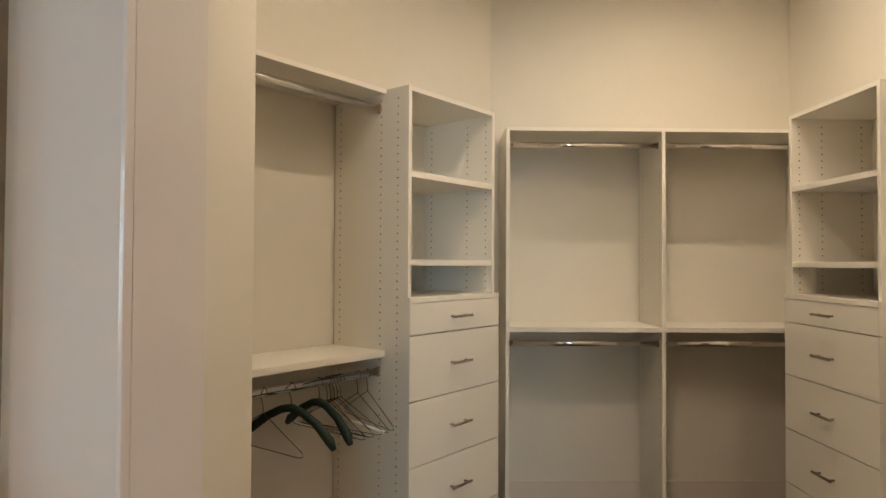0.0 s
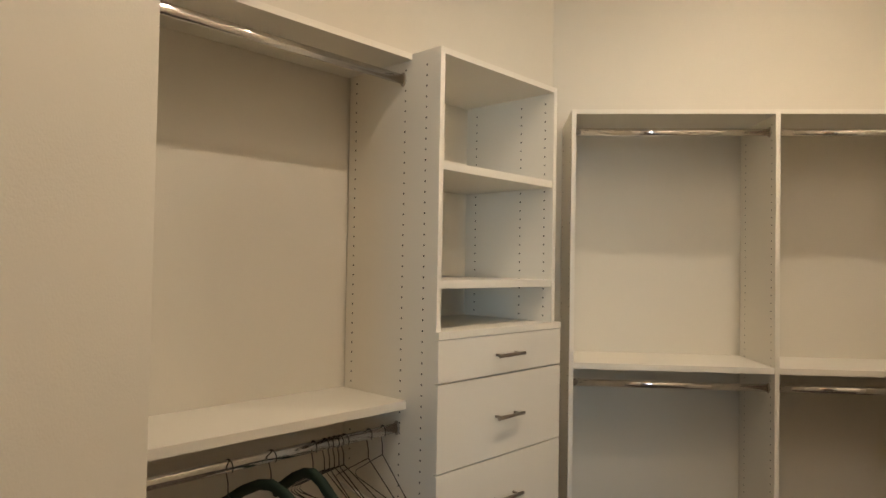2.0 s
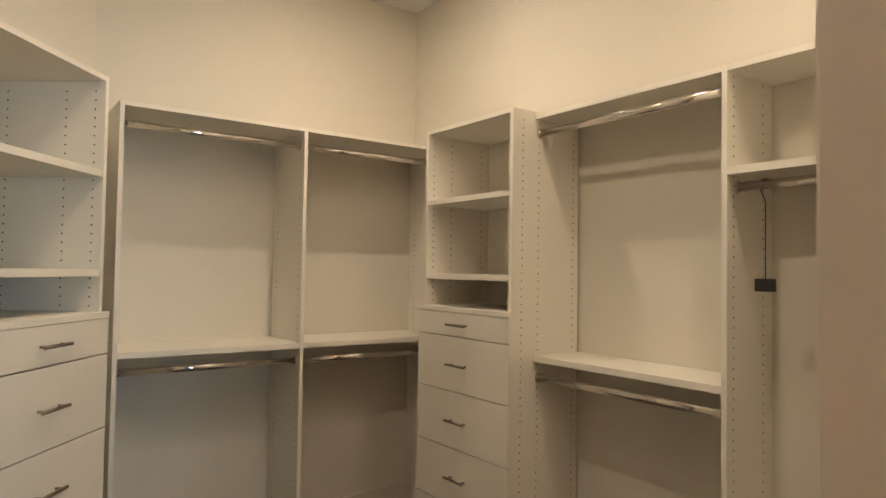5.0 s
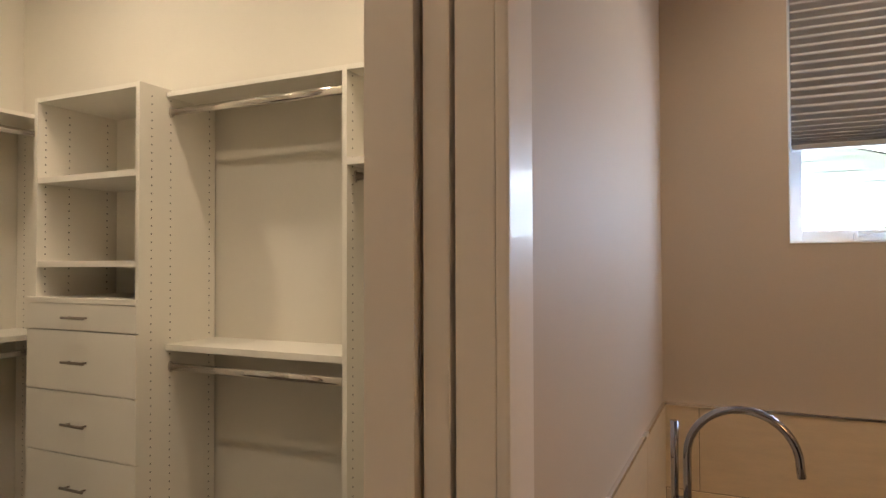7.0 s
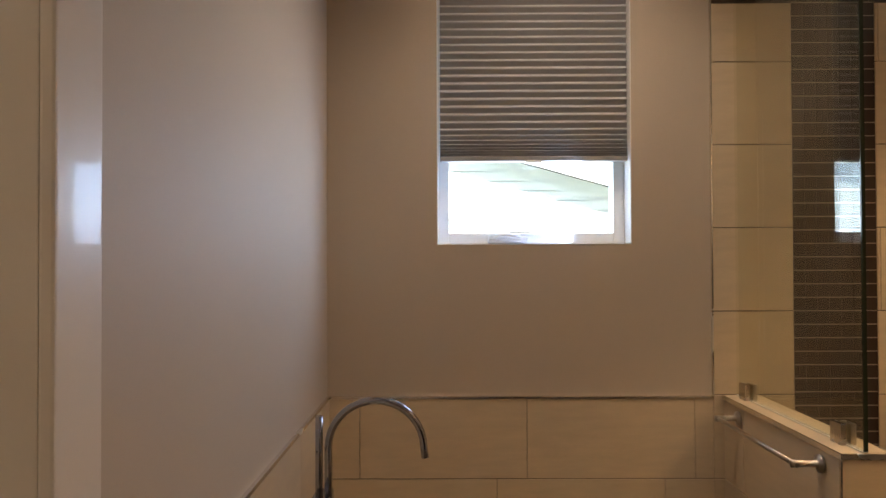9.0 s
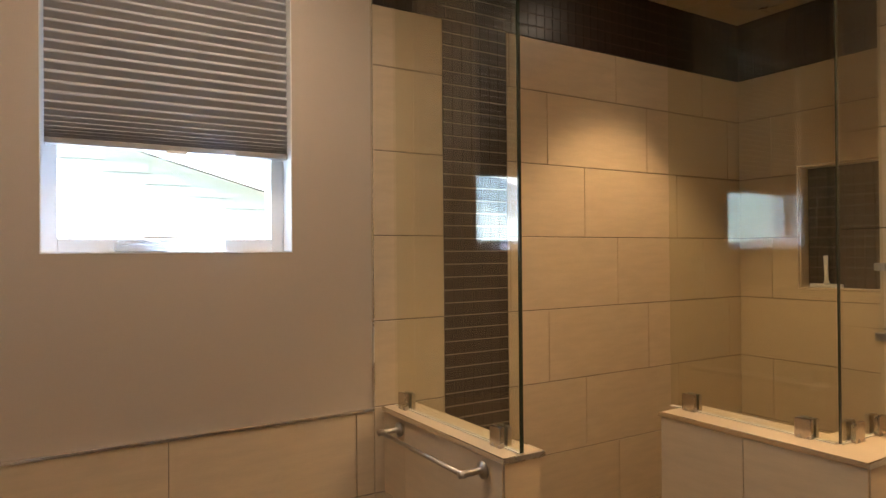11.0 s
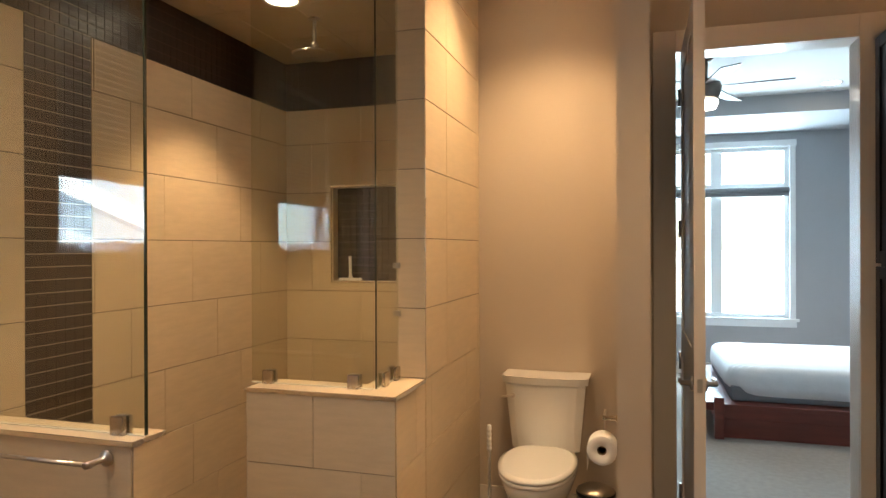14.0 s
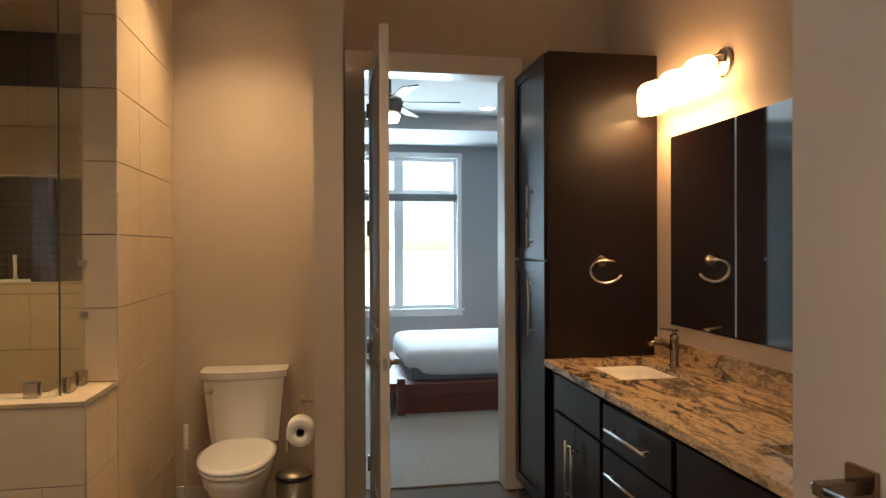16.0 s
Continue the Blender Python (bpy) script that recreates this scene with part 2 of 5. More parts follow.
def lathe(bm, profile, centre=(0, 0, 0), n=32, sx=1.0, sy=1.0, axis="Z"):
    """A turned shape from (radius, height) pairs."""
    c = Vector(centre)
    rings = []
    for r, h in profile:
        ring = []
        for k in range(n):
            a = 2 * math.pi * k / n
            u, v = r * math.cos(a) * sx, r * math.sin(a) * sy
            p = {"Z": (u, v, h), "X": (h, u, v), "Y": (v, h, u)}[axis]
            ring.append(bm.verts.new(c + Vector(p)))
        rings.append(ring)
    for q, w in zip(rings, rings[1:]):
        for k in range(n):
            bm.faces.new((q[k], q[(k + 1) % n], w[(k + 1) % n], w[k])).smooth = True
    if profile[0][0] > 1e-4:
        bm.faces.new(rings[0][::-1])
    if profile[-1][0] > 1e-4:
        bm.faces.new(rings[-1])
    return bm


def mesh_of(name, bm, material):
    bmesh.ops.recalc_face_normals(bm, faces=bm.faces[:])
    me = bpy.data.meshes.new(name)
    bm.to_mesh(me)
    bm.free()
    me.materials.append(material)
    return me


def part(name, bm, material, parent=None, label="", kind="", category="", group=""):
    ob = new(name, mesh_of(name, bm, material))
    ob.parent = parent
    return tagged(ob, label, category, group, kind)


def thing(name, m, label, category, group="", kind=""):
    ob = new(name)
    ob.empty_display_size = 0.1
    ob.matrix_world = m
    return tagged(ob, label, category, group, kind)


def B(x0, y0, z0, x1, y1, z1, bevel=0.0):
    return box(bmesh.new(), x0, y0, z0, x1, y1, z1, bevel)


def prism(pts, z0, z1):
    bm = bmesh.new()
    lo = [bm.verts.new((x, y, z0)) for x, y in pts]
    hi = [bm.verts.new((x, y, z1)) for x, y in pts]
    bm.faces.new(lo)
    bm.faces.new(hi)
    for i in range(len(pts)):
        j = (i + 1) % len(pts)
        bm.faces.new((lo[i], lo[j], hi[j], hi[i]))
    return bm


def wall(name, bm, material, label):
    return part(name, bm, material, None, label, "structure", "wall")


# ---- structure ----
YN, YC = 0.105, 0.291       # bath face and closet face of the wall with the pocket door
XE = 2.705                  # bath face of the window wall
YS = -3.44                  # face of the wall behind the toilet
HC, HB, HS = 3.05, 3.05, 2.67  # ceilings: closet, bath, shower
JL, JR = 0.085, 1.012       # pocket door opening
DH = 2.44
XW = -1.16                  # vanity wall
BX, BY = -0.03, -0.33       # wall return beside the vanity
UX, UY = 0.631, 0.776       # run of the slanted closet wall
LX, LY = 0.255, 2.085

# pocket door wall
bm = B(JR + 0.95, YN, 0, XE + 0.2, YC, HC)
box(bm, JR + 0.02, YN, 0, JR + 0.95, 0.158, HC)
box(bm, JR + 0.02, 0.216, 0, JR + 0.95, YC, HC)
box(bm, JR + 0.02, 0.158, DH + 0.02, JR + 0.95, 0.216, HC)
box(bm, JL - 0.02, YN, DH + 0.02, JR + 0.02, YC, HC)
wall("wall_closet_bath", bm, PAINT_BATH, "taupe painted wall with the pocket door opening")
wall("wall_return", B(XW - 0.15, BY, 0, BX, YN, HC), PAINT_BATH, "taupe painted wall return beside the vanity")
bm = B(-1.3, YN, 0, JL - 0.02, YC, HC)
box(bm, -1.3, YC, 0, -0.086, 1.117, HC)
wall("wall_closet_return", bm, PAINT_CLOSET, "cream painted return wall inside the closet")
# closet skin on the shared wall
wall("wall_closet_south", B(JR + 0.02, YC, 0, 2.45, YC + 0.012, HC), PAINT_CLOSET, "cream painted closet side of the door wall")
wall("wall_closet_north", B(0.2, 3.30, 0, 2.6, 3.42, HC), PAINT_CLOSET, "cream painted closet wall behind the hanging rods")
wall("wall_closet_east", B(2.45, YC, 0, 2.57, 3.30, HC), PAINT_CLOSET, "cream painted closet wall behind the drawer tower")
nx, ny = UY, -UX
ax, ay = LX - 0.432 * nx, LY - 0.432 * ny
bm = prism([(ax - 1.75 * UX, ay - 1.75 * UY), (ax + 1.25 * UX, ay + 1.25 * UY), (ax + 1.25 * UX - 0.12 * nx, ay + 1.25 * UY - 0.12 * ny), (ax - 1.75 * UX - 0.12 * nx, ay - 1.75 * UY - 0.12 * ny)], 0, HC)
wall("wall_closet_slanted", bm, PAINT_CLOSET, "cream painted slanted closet wall behind the hanging rod")
wall("wall_closet_west", B(-1.42, 0.2, 0, -1.3, 1.3, HC), PAINT_CLOSET, "cream painted end wall of the closet")
part("ceiling_closet", B(-1.5, YC, HC, 2.6, 3.5, HC + 0.1), CEIL, None, "white painted closet ceiling", "structure", "ceiling")
part("floor_closet", B(-1.5, 0.2, -0.1, 2.6, 3.5, 0), CARPET_DARK, None, "carpet in the closet, darkened to cut bounced light", "structure", "floor")

# window wall: opening from WY0 to WY1
WY0, WY1, WZ0, WZ1 = -1.014, -0.299, 1.488, 2.56
bm = B(XE, WY1, 0, XE + 0.18, YC, HC)
box(bm, XE, -3.60, 0, XE + 0.18, WY0, HC)
box(bm, XE, WY0, 0, XE + 0.18, WY1, WZ0)
box(bm, XE, WY0, WZ1, XE + 0.18, WY1, HC)
wall("wall_window", bm, PAINT_BATH, "taupe painted bathroom wall with the window")
# south wall with the bedroom door
DX0, DX1, DZ = -0.479, 0.371, 2.535
bm = B(DX1, YS - 0.14, 0, 1.90, YS, HB)
box(bm, 2.38, YS - 0.14, 0, XE, YS, HB)
box(bm, 1.90, YS - 0.14, 0, 2.38, YS, 1.30)
box(bm, 1.90, YS - 0.14, 1.885, 2.38, YS, HB)
box(bm, 1.90, YS - 0.14, 1.30, 2.38, YS - 0.075, 1.885)
box(bm, XW - 0.15, YS - 0.14, 0, DX0, YS, HB)
box(bm, DX0, YS - 0.14, DZ, DX1, YS, HB)
wall("wall_bedroom_door", bm, PAINT_BATH, "taupe painted wall with the bedroom door")
wall("wall_vanity", B(XW - 0.15, YS, 0, XW, BY, HB), PAINT_BATH, "taupe painted wall behind the vanity mirror")
wall("wall_stub", B(0.513, YS, 0, 0.648, -2.58, HB), PAINT_BATH, "taupe painted stub wall between toilet and door")
wall("wall_shower", B(1.455, YS, 0, 1.573, -2.464, HB), PAINT_BATH, "wall between shower and toilet under the tiles")
part("ceiling_bath", B(XW - 0.15, YS - 0.14, HB, XE + 0.1, YN, HB + 0.1), CEIL, None, "painted bathroom ceiling", "structure", "ceiling")
bm = B(1.573, YS, HS + 0.004, XE, -1.33, HS + 0.2)
for i in range(4):
    for k in range(5):
        xa, xb = max(1.575, 1.45 + i * 0.35), min(XE - 0.002, 1.45 + (i + 1) * 0.35 - 0.004)
        ya, yb = max(YS + 0.002, YS + k * 0.45), min(-1.332, YS + (k + 1) * 0.45 - 0.004)
        if xb > xa and yb > ya:
            box(bm, xa, ya, HS, xb, yb, HS + 0.0038)
part("ceiling_shower", bm, TILE, None, "tiled lowered shower ceiling", "structure", "ceiling")
wall("wall_shower_header", B(1.443, -1.45, HS, XE, -1.33, HB), PAINT_BATH, "painted drop above the shower opening")
wall("wall_shower_header", B(1.443, -2.45, HS, 1.573, -1.45, HB), PAINT_BATH, "painted drop above the shower opening")
floor_bath = part("floor_bath", B(XW, YS - 0.14, -0.1, XE, YC, -0.01), GROUT, None, "beige tiled bathroom floor with grey grout", "structure", "floor")
# bedroom
part("floor_bedroom", B(-4.0, -8.2, -0.1, 3.5, YS - 0.14, 0), CARPET, None, "grey beige bedroom carpet", "structure", "floor")
BYW = -8.04
bw = (-1.085, 0.465, 0.68, 2.66)
bm = B(-4.0, BYW - 0.16, 0, bw[0], BYW, 3.2)
box(bm, bw[1], BYW - 0.16, 0, 3.5, BYW, 3.2)
box(bm, bw[0], BYW - 0.16, 0, bw[1], BYW, bw[2])
box(bm, bw[0], BYW - 0.16, bw[3], bw[1], BYW, 3.2)
wall("wall_bedroom_window", bm, PAINT_BED, "grey painted bedroom wall with the big window")
wall("wall_bedroom_west", B(-4.12, BYW, 0, -4.0, YS - 0.14, 3.2), PAINT_BED, "grey painted bedroom wall")
wall("wall_bedroom_east", B(3.5, BYW, 0, 3.62, YS - 0.14, 3.2), PAINT_BED, "grey painted bedroom wall")
wall("wall_bedroom_north", B(-4.0, YS - 0.152, 0, DX0 - 0.02, YS - 0.14, 3.2), PAINT_BED, "grey painted bedroom side of the door wall")
wall("wall_bedroom_north", B(DX1 + 0.02, YS - 0.152, 0, 3.5, YS - 0.14, 3.2), PAINT_BED, "grey painted bedroom side of the door wall")
bm = B(-4.0, BYW, 3.0, 3.5, YS - 0.14, 3.1)
part("ceiling_bedroom", bm, CEIL, None, "white raised bedroom ceiling", "structure", "ceiling")
bm = B(-4.0, BYW, 2.82, 3.5, -6.85, 3.0)
box(bm, -4.0, -4.1, 2.82, 3.5, YS - 0.14, 3.0)
box(bm, -4.0, -6.85, 2.82, -3.0, -4.1, 3.0)
box(bm, 2.6, -6.85, 2.82, 3.5, -4.1, 3.0)
part("ceiling_soffit", bm, PAINT_BED, None, "grey dropped border of the tray ceiling", "structure", "ceiling")
# outdoors
part("ground", B(-300, -300, -0.5, 300, 300, -0.4), GRASS, None, "pale dry winter lawn around the house", "structure", "ground")

# ---- door casings, jambs, baseboards ----


def casing(name, m, w, h, side=0.115, proud=0.018, label="painted flat door casing"):
    """A casing round an opening: x 0..w, z 0..h, front towards -y."""
    t = thing(name, m, label, "door casing", kind="structure")
    for x0, x1 in ((-side, 0), (w, w + side)):
        part("casing_side", B(x0, -proud, 0, x1, 0, h + side, 0.004), TRIM, t)
    part("casing_head", B(0.0005, -proud, h, w - 0.0005, 0, h + side, 0.003), TRIM, t)
    return t


t = casing("door_casing", pose(DX1, YS, 0, 0, 0, 180), DX1 - DX0, DZ, 0.115, label="cream painted casing round the bedroom doorway")
t = casing("door_casing", pose(JL, YN, 0), JR - JL, DH, 0.097, label="cream painted casing round the pocket door")
j = thing("door_jamb", pose(0, 0, 0), "cream painted split jamb of the pocket door", "door jamb", kind="structure")
JT = 0.02
for y0, y1 in ((YN, 0.158), (0.216, YC)):
    part("jamb_side", B(JR, y0, 0, JR + JT, y1, DH, 0.002), TRIM, j)
    part("jamb_head", B(JL, y0, DH, JR, y1, DH + JT, 0.002), TRIM, j)
part("jamb_side", B(JL - JT, YN, 0, JL, YC, DH, 0.002), TRIM, j)
pd = thing("pocket_door", pose(0, 0, 0), "cream painted pocket door slid into the wall", "door")
part("slab", B(JR + 0.006, 0.168, 0.01, JR + 0.93, 0.206, DH - 0.01, 0.003), TRIM, pd)
j = thing("door_jamb", pose(0, 0, 0), "cream painted jamb of the bedroom door", "door jamb", kind="structure")
part("jamb_side", B(DX1, YS - 0.15, 0, DX1 + 0.018, YS, DZ, 0.002), TRIM, j)
part("jamb_side", B(DX0 - 0.018, YS - 0.15, 0, DX0, YS, DZ, 0.002), TRIM, j)
part("jamb_head", B(DX0, YS - 0.15, DZ, DX1, YS, DZ + 0.018, 0.002), TRIM, j)


def baseboard(m, length, h=0.14):
    ob = part("baseboard", B(0, -0.015, 0, length, 0, h, 0.003), TRIM, None, "painted flat baseboard along the wall", "structure", "baseboard")
    ob.matrix_world = m


baseboard(pose(0.72, 3.30, 0), 1.73, 0.17)
baseboard(pose(1.442, YS, 0, 0, 0, 180), 0.79)
baseboard(pose(2.45, 3.28, 0, 0, 0, -90), 2.9, 0.17)
baseboard(pose(ax - 1.6 * UX, ay - 1.6 * UY, 0, 0, 0, 50.9), 2.8, 0.17)
baseboard(pose(3.5, BYW, 0, 0, 0, 180), 7.4, 0.14)

# ---- closet units ----
TP = 0.019
CG = "white closet system"


def holes(parent, spots, face, z0, z1):
    """Rows of flat dark discs, the shade in shelf pin holes, at depths spots on a side panel; face: (x, which way)."""
    bm = bmesh.new()
    x, sgn = face
    for y in spots:
        z = z0
        while z < z1:
            vs = [bm.verts.new((x + sgn * 0.0006, y + 0.0034 * math.cos(a), z + 0.0034 * math.sin(a))) for a in [k * math.pi / 3 for k in range(6)]]
            bm.faces.new(vs)
            z += 0.032
    part("pin_hole_row", bm, HOLE, parent, "rows of small dark discs for the shade in shelf pin holes", "stuff")


def rod(m, length, r=0.0155, group="closet rods"):
    t = thing("closet_rod", m, "chrome oval hanging rod below a white shelf", "closet rod", group)
    part("tube", tube(bmesh.new(), [(0.004, 0, 0), (length - 0.004, 0, 0)], r, 16, flat=0.55), ROD, t)
    for x in (0.0, length - 0.006):
        part("end_socket", lathe(bmesh.new(), [(0.018, 0), (0.022, 0.002), (0.022, 0.005), (0.0, 0.006)], (x, 0, 0), 20, sx=0.62, axis="X"), NICKEL, t)
    return t


def tower(m, w=0.61, d=0.395, zs=(1.2675, 1.138, 0.878, 0.620, 0.358, 0.090)):
    t = thing("drawer_tower", m, "white melamine closet tower with three open shelves over five drawers", "closet cabinet", CG)
    for x in (0, w - TP):
        part("side_panel", B(x, 0, 0.0, x + TP, d, 2.134, 0.0008), MELA, t)
    part("top_panel", B(TP, 0.001, 2.115, w - TP, d, 2.134, 0.0008), MELA, t)
    part("back_panel", B(TP, d - 0.008, 0.1, w - TP, d, 2.115), MELA, t)
    for z in (1.795, 1.440):
        part("shelf", B(TP, 0.004, z - 0.025, w - TP, d - 0.01, z, 0.001), MELA, t)
    part("counter", B(-0.011, -0.022, 1.268, w + 0.011, 0.0, 1.290, 0.0015), MELA, t)
    part("counter", B(TP, 0.0005, 1.268, w - TP, d - 0.01, 1.289, 0.0015), MELA, t)
    part("toe_kick", B(TP, 0.03, 0.0, w - TP, 0.05, 0.088), MELA, t)
    for a, b in zip(zs, zs[1:]):
        dr = part("drawer", B(-0.010, -0.020, b + 0.0035, w + 0.010, -0.001, a - 0.001, 0.0012), MELA, t)
        hz = (a + b) / 2
        bm = tube(bmesh.new(), [(w / 2 - 0.066, -0.048, hz), (w / 2 + 0.066, -0.048, hz)], 0.0058, 12)
        for s in (-0.048, 0.048):
            tube(bm, [(w / 2 + s, -0.021, hz), (w / 2 + s, -0.046, hz)], 0.0042, 10)
        part("handle", bm, PULL, dr, "brushed metal bar handle")
    for x, s in ((0.0, -1), (TP, 1), (w - TP, -1), (w, 1)):
        inner = x in (TP, w - TP)
        holes(t, (0.037, 0.145, d - 0.06) if inner else (0.057, 0.150, d - 0.035), (x, s), 1.31 if inner else 0.2, 2.1)
    return t


def panel(m, d, z1=2.134, faces=(-1, 1), label="white melamine upright panel with pin holes"):
    t = thing("upright_panel", m, label, "closet panel", "closet upright panels")
    part("board", B(0, 0, 0, TP, d, z1, 0.0008), MELA, t)
    for s in faces:
        holes(t, (0.037, d - 0.06), (0 if s < 0 else TP, s), 0.2, 2.1)
    return t


def shelf(m, w, d, z, th=0.019):
    t = thing("closet_shelf", m, "white melamine closet shelf fixed between uprights", "shelf", "closet shelves")
    part("board", B(0.0006, 0.0012, z - th, w - 0.0006, d, z, 0.0004), MELA, t)
    part("edge_band", B(0.0006, 0.0, z - th, w - 0.0006, 0.001, z, 0.0003), MELA, t)
    return t


# left tower and hanging bay on the slanted wall
AL = math.degrees(math.atan2(UY, UX))


def left_at(u, n):
    """Pose on the slanted wall: u along it from the tower's corner, n towards the room."""
    return pose(LX + u * UX + n * nx, LY + u * UY + n * ny, 0, 0, 0, AL)


tower(left_at(0, 0), d=0.425)
LD = 0.31
panel(left_at(-1.42, -0.12), LD)
shelf(left_at(-1.401, -0.12), 1.399, LD, 2.134)
shelf(left_at(-1.401, -0.12), 1.399, LD, 1.072, 0.025)
for z in (2.060, 0.984):
    r = rod(left_at(-1.401, -0.158), 1.399)
    r.location.z = z
# back bays
BX0, BX1, BXM, BFY, BTOP = 0.736, 2.44, 1.558, 2.922, 2.145
panel(pose(BX0, BFY, 0), 0.376, BTOP)
panel(pose(BXM, BFY, 0), 0.376, BTOP)
panel(pose(BX1 - TP, BFY, 0), 0.376, BTOP, faces=(-1,))
for a, b in ((BX0 + TP, BXM), (BXM + TP, BX1 - TP)):
    shelf(pose(a, BFY, 0), b - a, 0.376, BTOP)
    shelf(pose(a, BFY + 0.002, 0), b - a, 0.374, 1.092, 0.025)
    for z in (2.062, 1.002):
        rod(pose(a, BFY + 0.057, z), b - a)
# right tower and bays on the east wall
tower(pose(2.045, 2.578, 0, 0, 0, -90), w=0.632, zs=(1.2675, 1.157, 0.910, 0.658, 0.406, 0.090))
RF, RD = 2.172, 0.276
panel(pose(RF, 1.102, 0, 0, 0, -90), RD, 2.120)
panel(pose(RF, 0.36, 0, 0, 0, -90), RD, faces=(-1,))
shelf(pose(RF, 1.945, 0, 0, 0, -90), 0.843, RD, 2.120)
shelf(pose(RF, 1.945, 0, 0, 0, -90), 0.843, RD, 1.105, 0.025)
for z in (2.043, 1.013):
    rod(pose(RF + 0.024, 1.945, z, 0, 0, -90), 0.843)
shelf(pose(RF, 1.083, 0, 0, 0, -90), 0.722, RD, 2.120)
shelf(pose(RF, 1.083, 0, 0, 0, -90), 0.722, RD, 1.795, 0.025)
rod(pose(RF + 0.055, 1.083, 1.735, 0, 0, -90), 0.722)


# ---- recessed lights, one of them added as fill ----
def can_light(x, y, z, power, r=0.075, spot=105, tint=WARM, wide=False, blend=0.9):
    t = thing("recessed_light", pose(x, y, z), "round white recessed ceiling light, lit warm, one of the set added as fill", "ceiling light", "recessed ceiling lights")
    part("trim_ring", lathe(bmesh.new(), [(r, -0.001), (r + 0.018, -0.001), (r + 0.016, -0.006), (r, -0.008), (r, -0.001)], (0, 0, 0), 32), PLASTIC, t, "white trim ring")
    part("lens", lathe(bmesh.new(), [(r - 0.001, -0.003), (0.02, -0.004), (0.0, -0.004)], (0, 0, 0), 32), CANGLOW, t, "glowing lens")
    if wide:
        ob = lamp("can_bulb", "AREA", power, tint, pose(x, y, z - 0.012), size=0.045)
        ob.data.shape = "DISK"
    else:
        ob = lamp("can_bulb", "SPOT", power, tint, pose(x, y, z - 0.03), radius=0.05, spot=spot)
        ob.data.spot_blend = blend


can_light(1.60, 2.33, HC, 1.10, wide=True)
can_light(1.72, 0.66, HC, 0.8, wide=True)
can_light(0.77, 1.22, HC, 1.25, wide=True)
can_light(2.155, -2.47, HS, 6.6, spot=92, tint=AMBER, blend=0.45)
can_light(1.02, -2.80, HB, 9.5, spot=120, tint=AMBER)
can_light(2.10, -0.75, HB, 6.8, spot=118)
# unseen ceiling light, added as fill for the door casing and lower walls
can_light(0.45, -1.55, HB, 6.5, spot=120, tint=AMBER)
can_light(-1.12, -6.47, 3.0, 6)


# ---- bathroom window ----
def sash_window(m, w, h, label, mullions=(), rails=(), fw=0.045, mw=0.03):
    """A vinyl window: x 0..w, z 0..h, inside face at y 0, thick towards +y."""
    t = thing("window", m, label, "window", kind="structure")
    for x0, x1 in ((0, fw), (w - fw, w)):
        part("window_frame", B(x0, 0, 0, x1, 0.07, h, 0.003), PLASTIC, t)
    for z0, z1 in ((0, fw), (h - fw, h)):
        part("window_frame", B(fw, 0.001, z0, w - fw, 0.07, z1, 0.003), PLASTIC, t)
    xs = [fw] + [v for a in mullions for v in (a - mw, a + mw)] + [w - fw]
    zs = [fw] + [v for a in rails for v in (a - 0.03, a + 0.03)] + [h - fw]
    for a in mullions:
        part("mullion", B(a - mw, 0.004, fw, a + mw, 0.066, h - fw, 0.003), PLASTIC, t)
    for a in rails:
        for i in range(0, len(xs), 2):
            part("rail", B(xs[i], 0.004, a - 0.03, xs[i + 1], 0.066, a + 0.03, 0.003), PLASTIC, t)
    for i in range(0, len(xs), 2):
        for k in range(0, len(zs), 2):
            p = part("pane", B(xs[i], 0.03, zs[k], xs[i + 1], 0.036, zs[k + 1]), PANE, t, "clear glass pane")
            p.visible_shadow = False
    return t


w = sash_window(pose(XE + 0.085, WY1, WZ0, 0, 0, -90), WY1 - WY0, WZ1 - WZ0, "white vinyl casement window half covered by a grey blind")
# thin white liners cover the taupe sides of the window opening
REV = mat("white_reveal", (0.80, 0.79, 0.77), 0.6, vary=0.02)
for x0_, y0_, z0_, x1_, y1_, z1_ in ((XE - 0.001, WY0, WZ0 + 0.0045, XE + 0.084, WY0 + 0.004, WZ1), (XE - 0.001, WY1 - 0.004, WZ0 + 0.0045, XE + 0.084, WY1, WZ1), (XE - 0.001, WY0, WZ0, XE + 0.084, WY1, WZ0 + 0.004), (XE - 0.001, WY0 + 0.0045, WZ1 - 0.004, XE + 0.084, WY1 - 0.0045, WZ1)):
    part("window_reveal", B(x0_, y0_, z0_, x1_, y1_, z1_, 0.001), REV, None, "white liner in the reveal of the bathroom window", "structure", "window reveal")
cr = part("crank", B(0.19, -0.035, 0.006, 0.34, 0.0, 0.034, 0.01), PLASTIC, w, "white folding window crank")
bm = tube(bmesh.new(), [(0.20, -0.042, 0.030), (0.26, -0.048, 0.038), (0.31, -0.046, 0.030)], 0.008, 10)
part("crank_arm", bm, PLASTIC, cr)
part("lock_lever", B(0.27, -0.010, 0.046, 0.38, -0.002, 0.052, 0.001), BRONZE, w)
bl = thing("cellular_blind", pose(XE + 0.035, WY1 - 0.012, 1.80, 0, 0, -90), "grey pleated cellular blind lowered over most of the window", "window blind")
bw_ = WY1 - WY0 - 0.018
bm = bmesh.new()
z, prev = 0.018, None
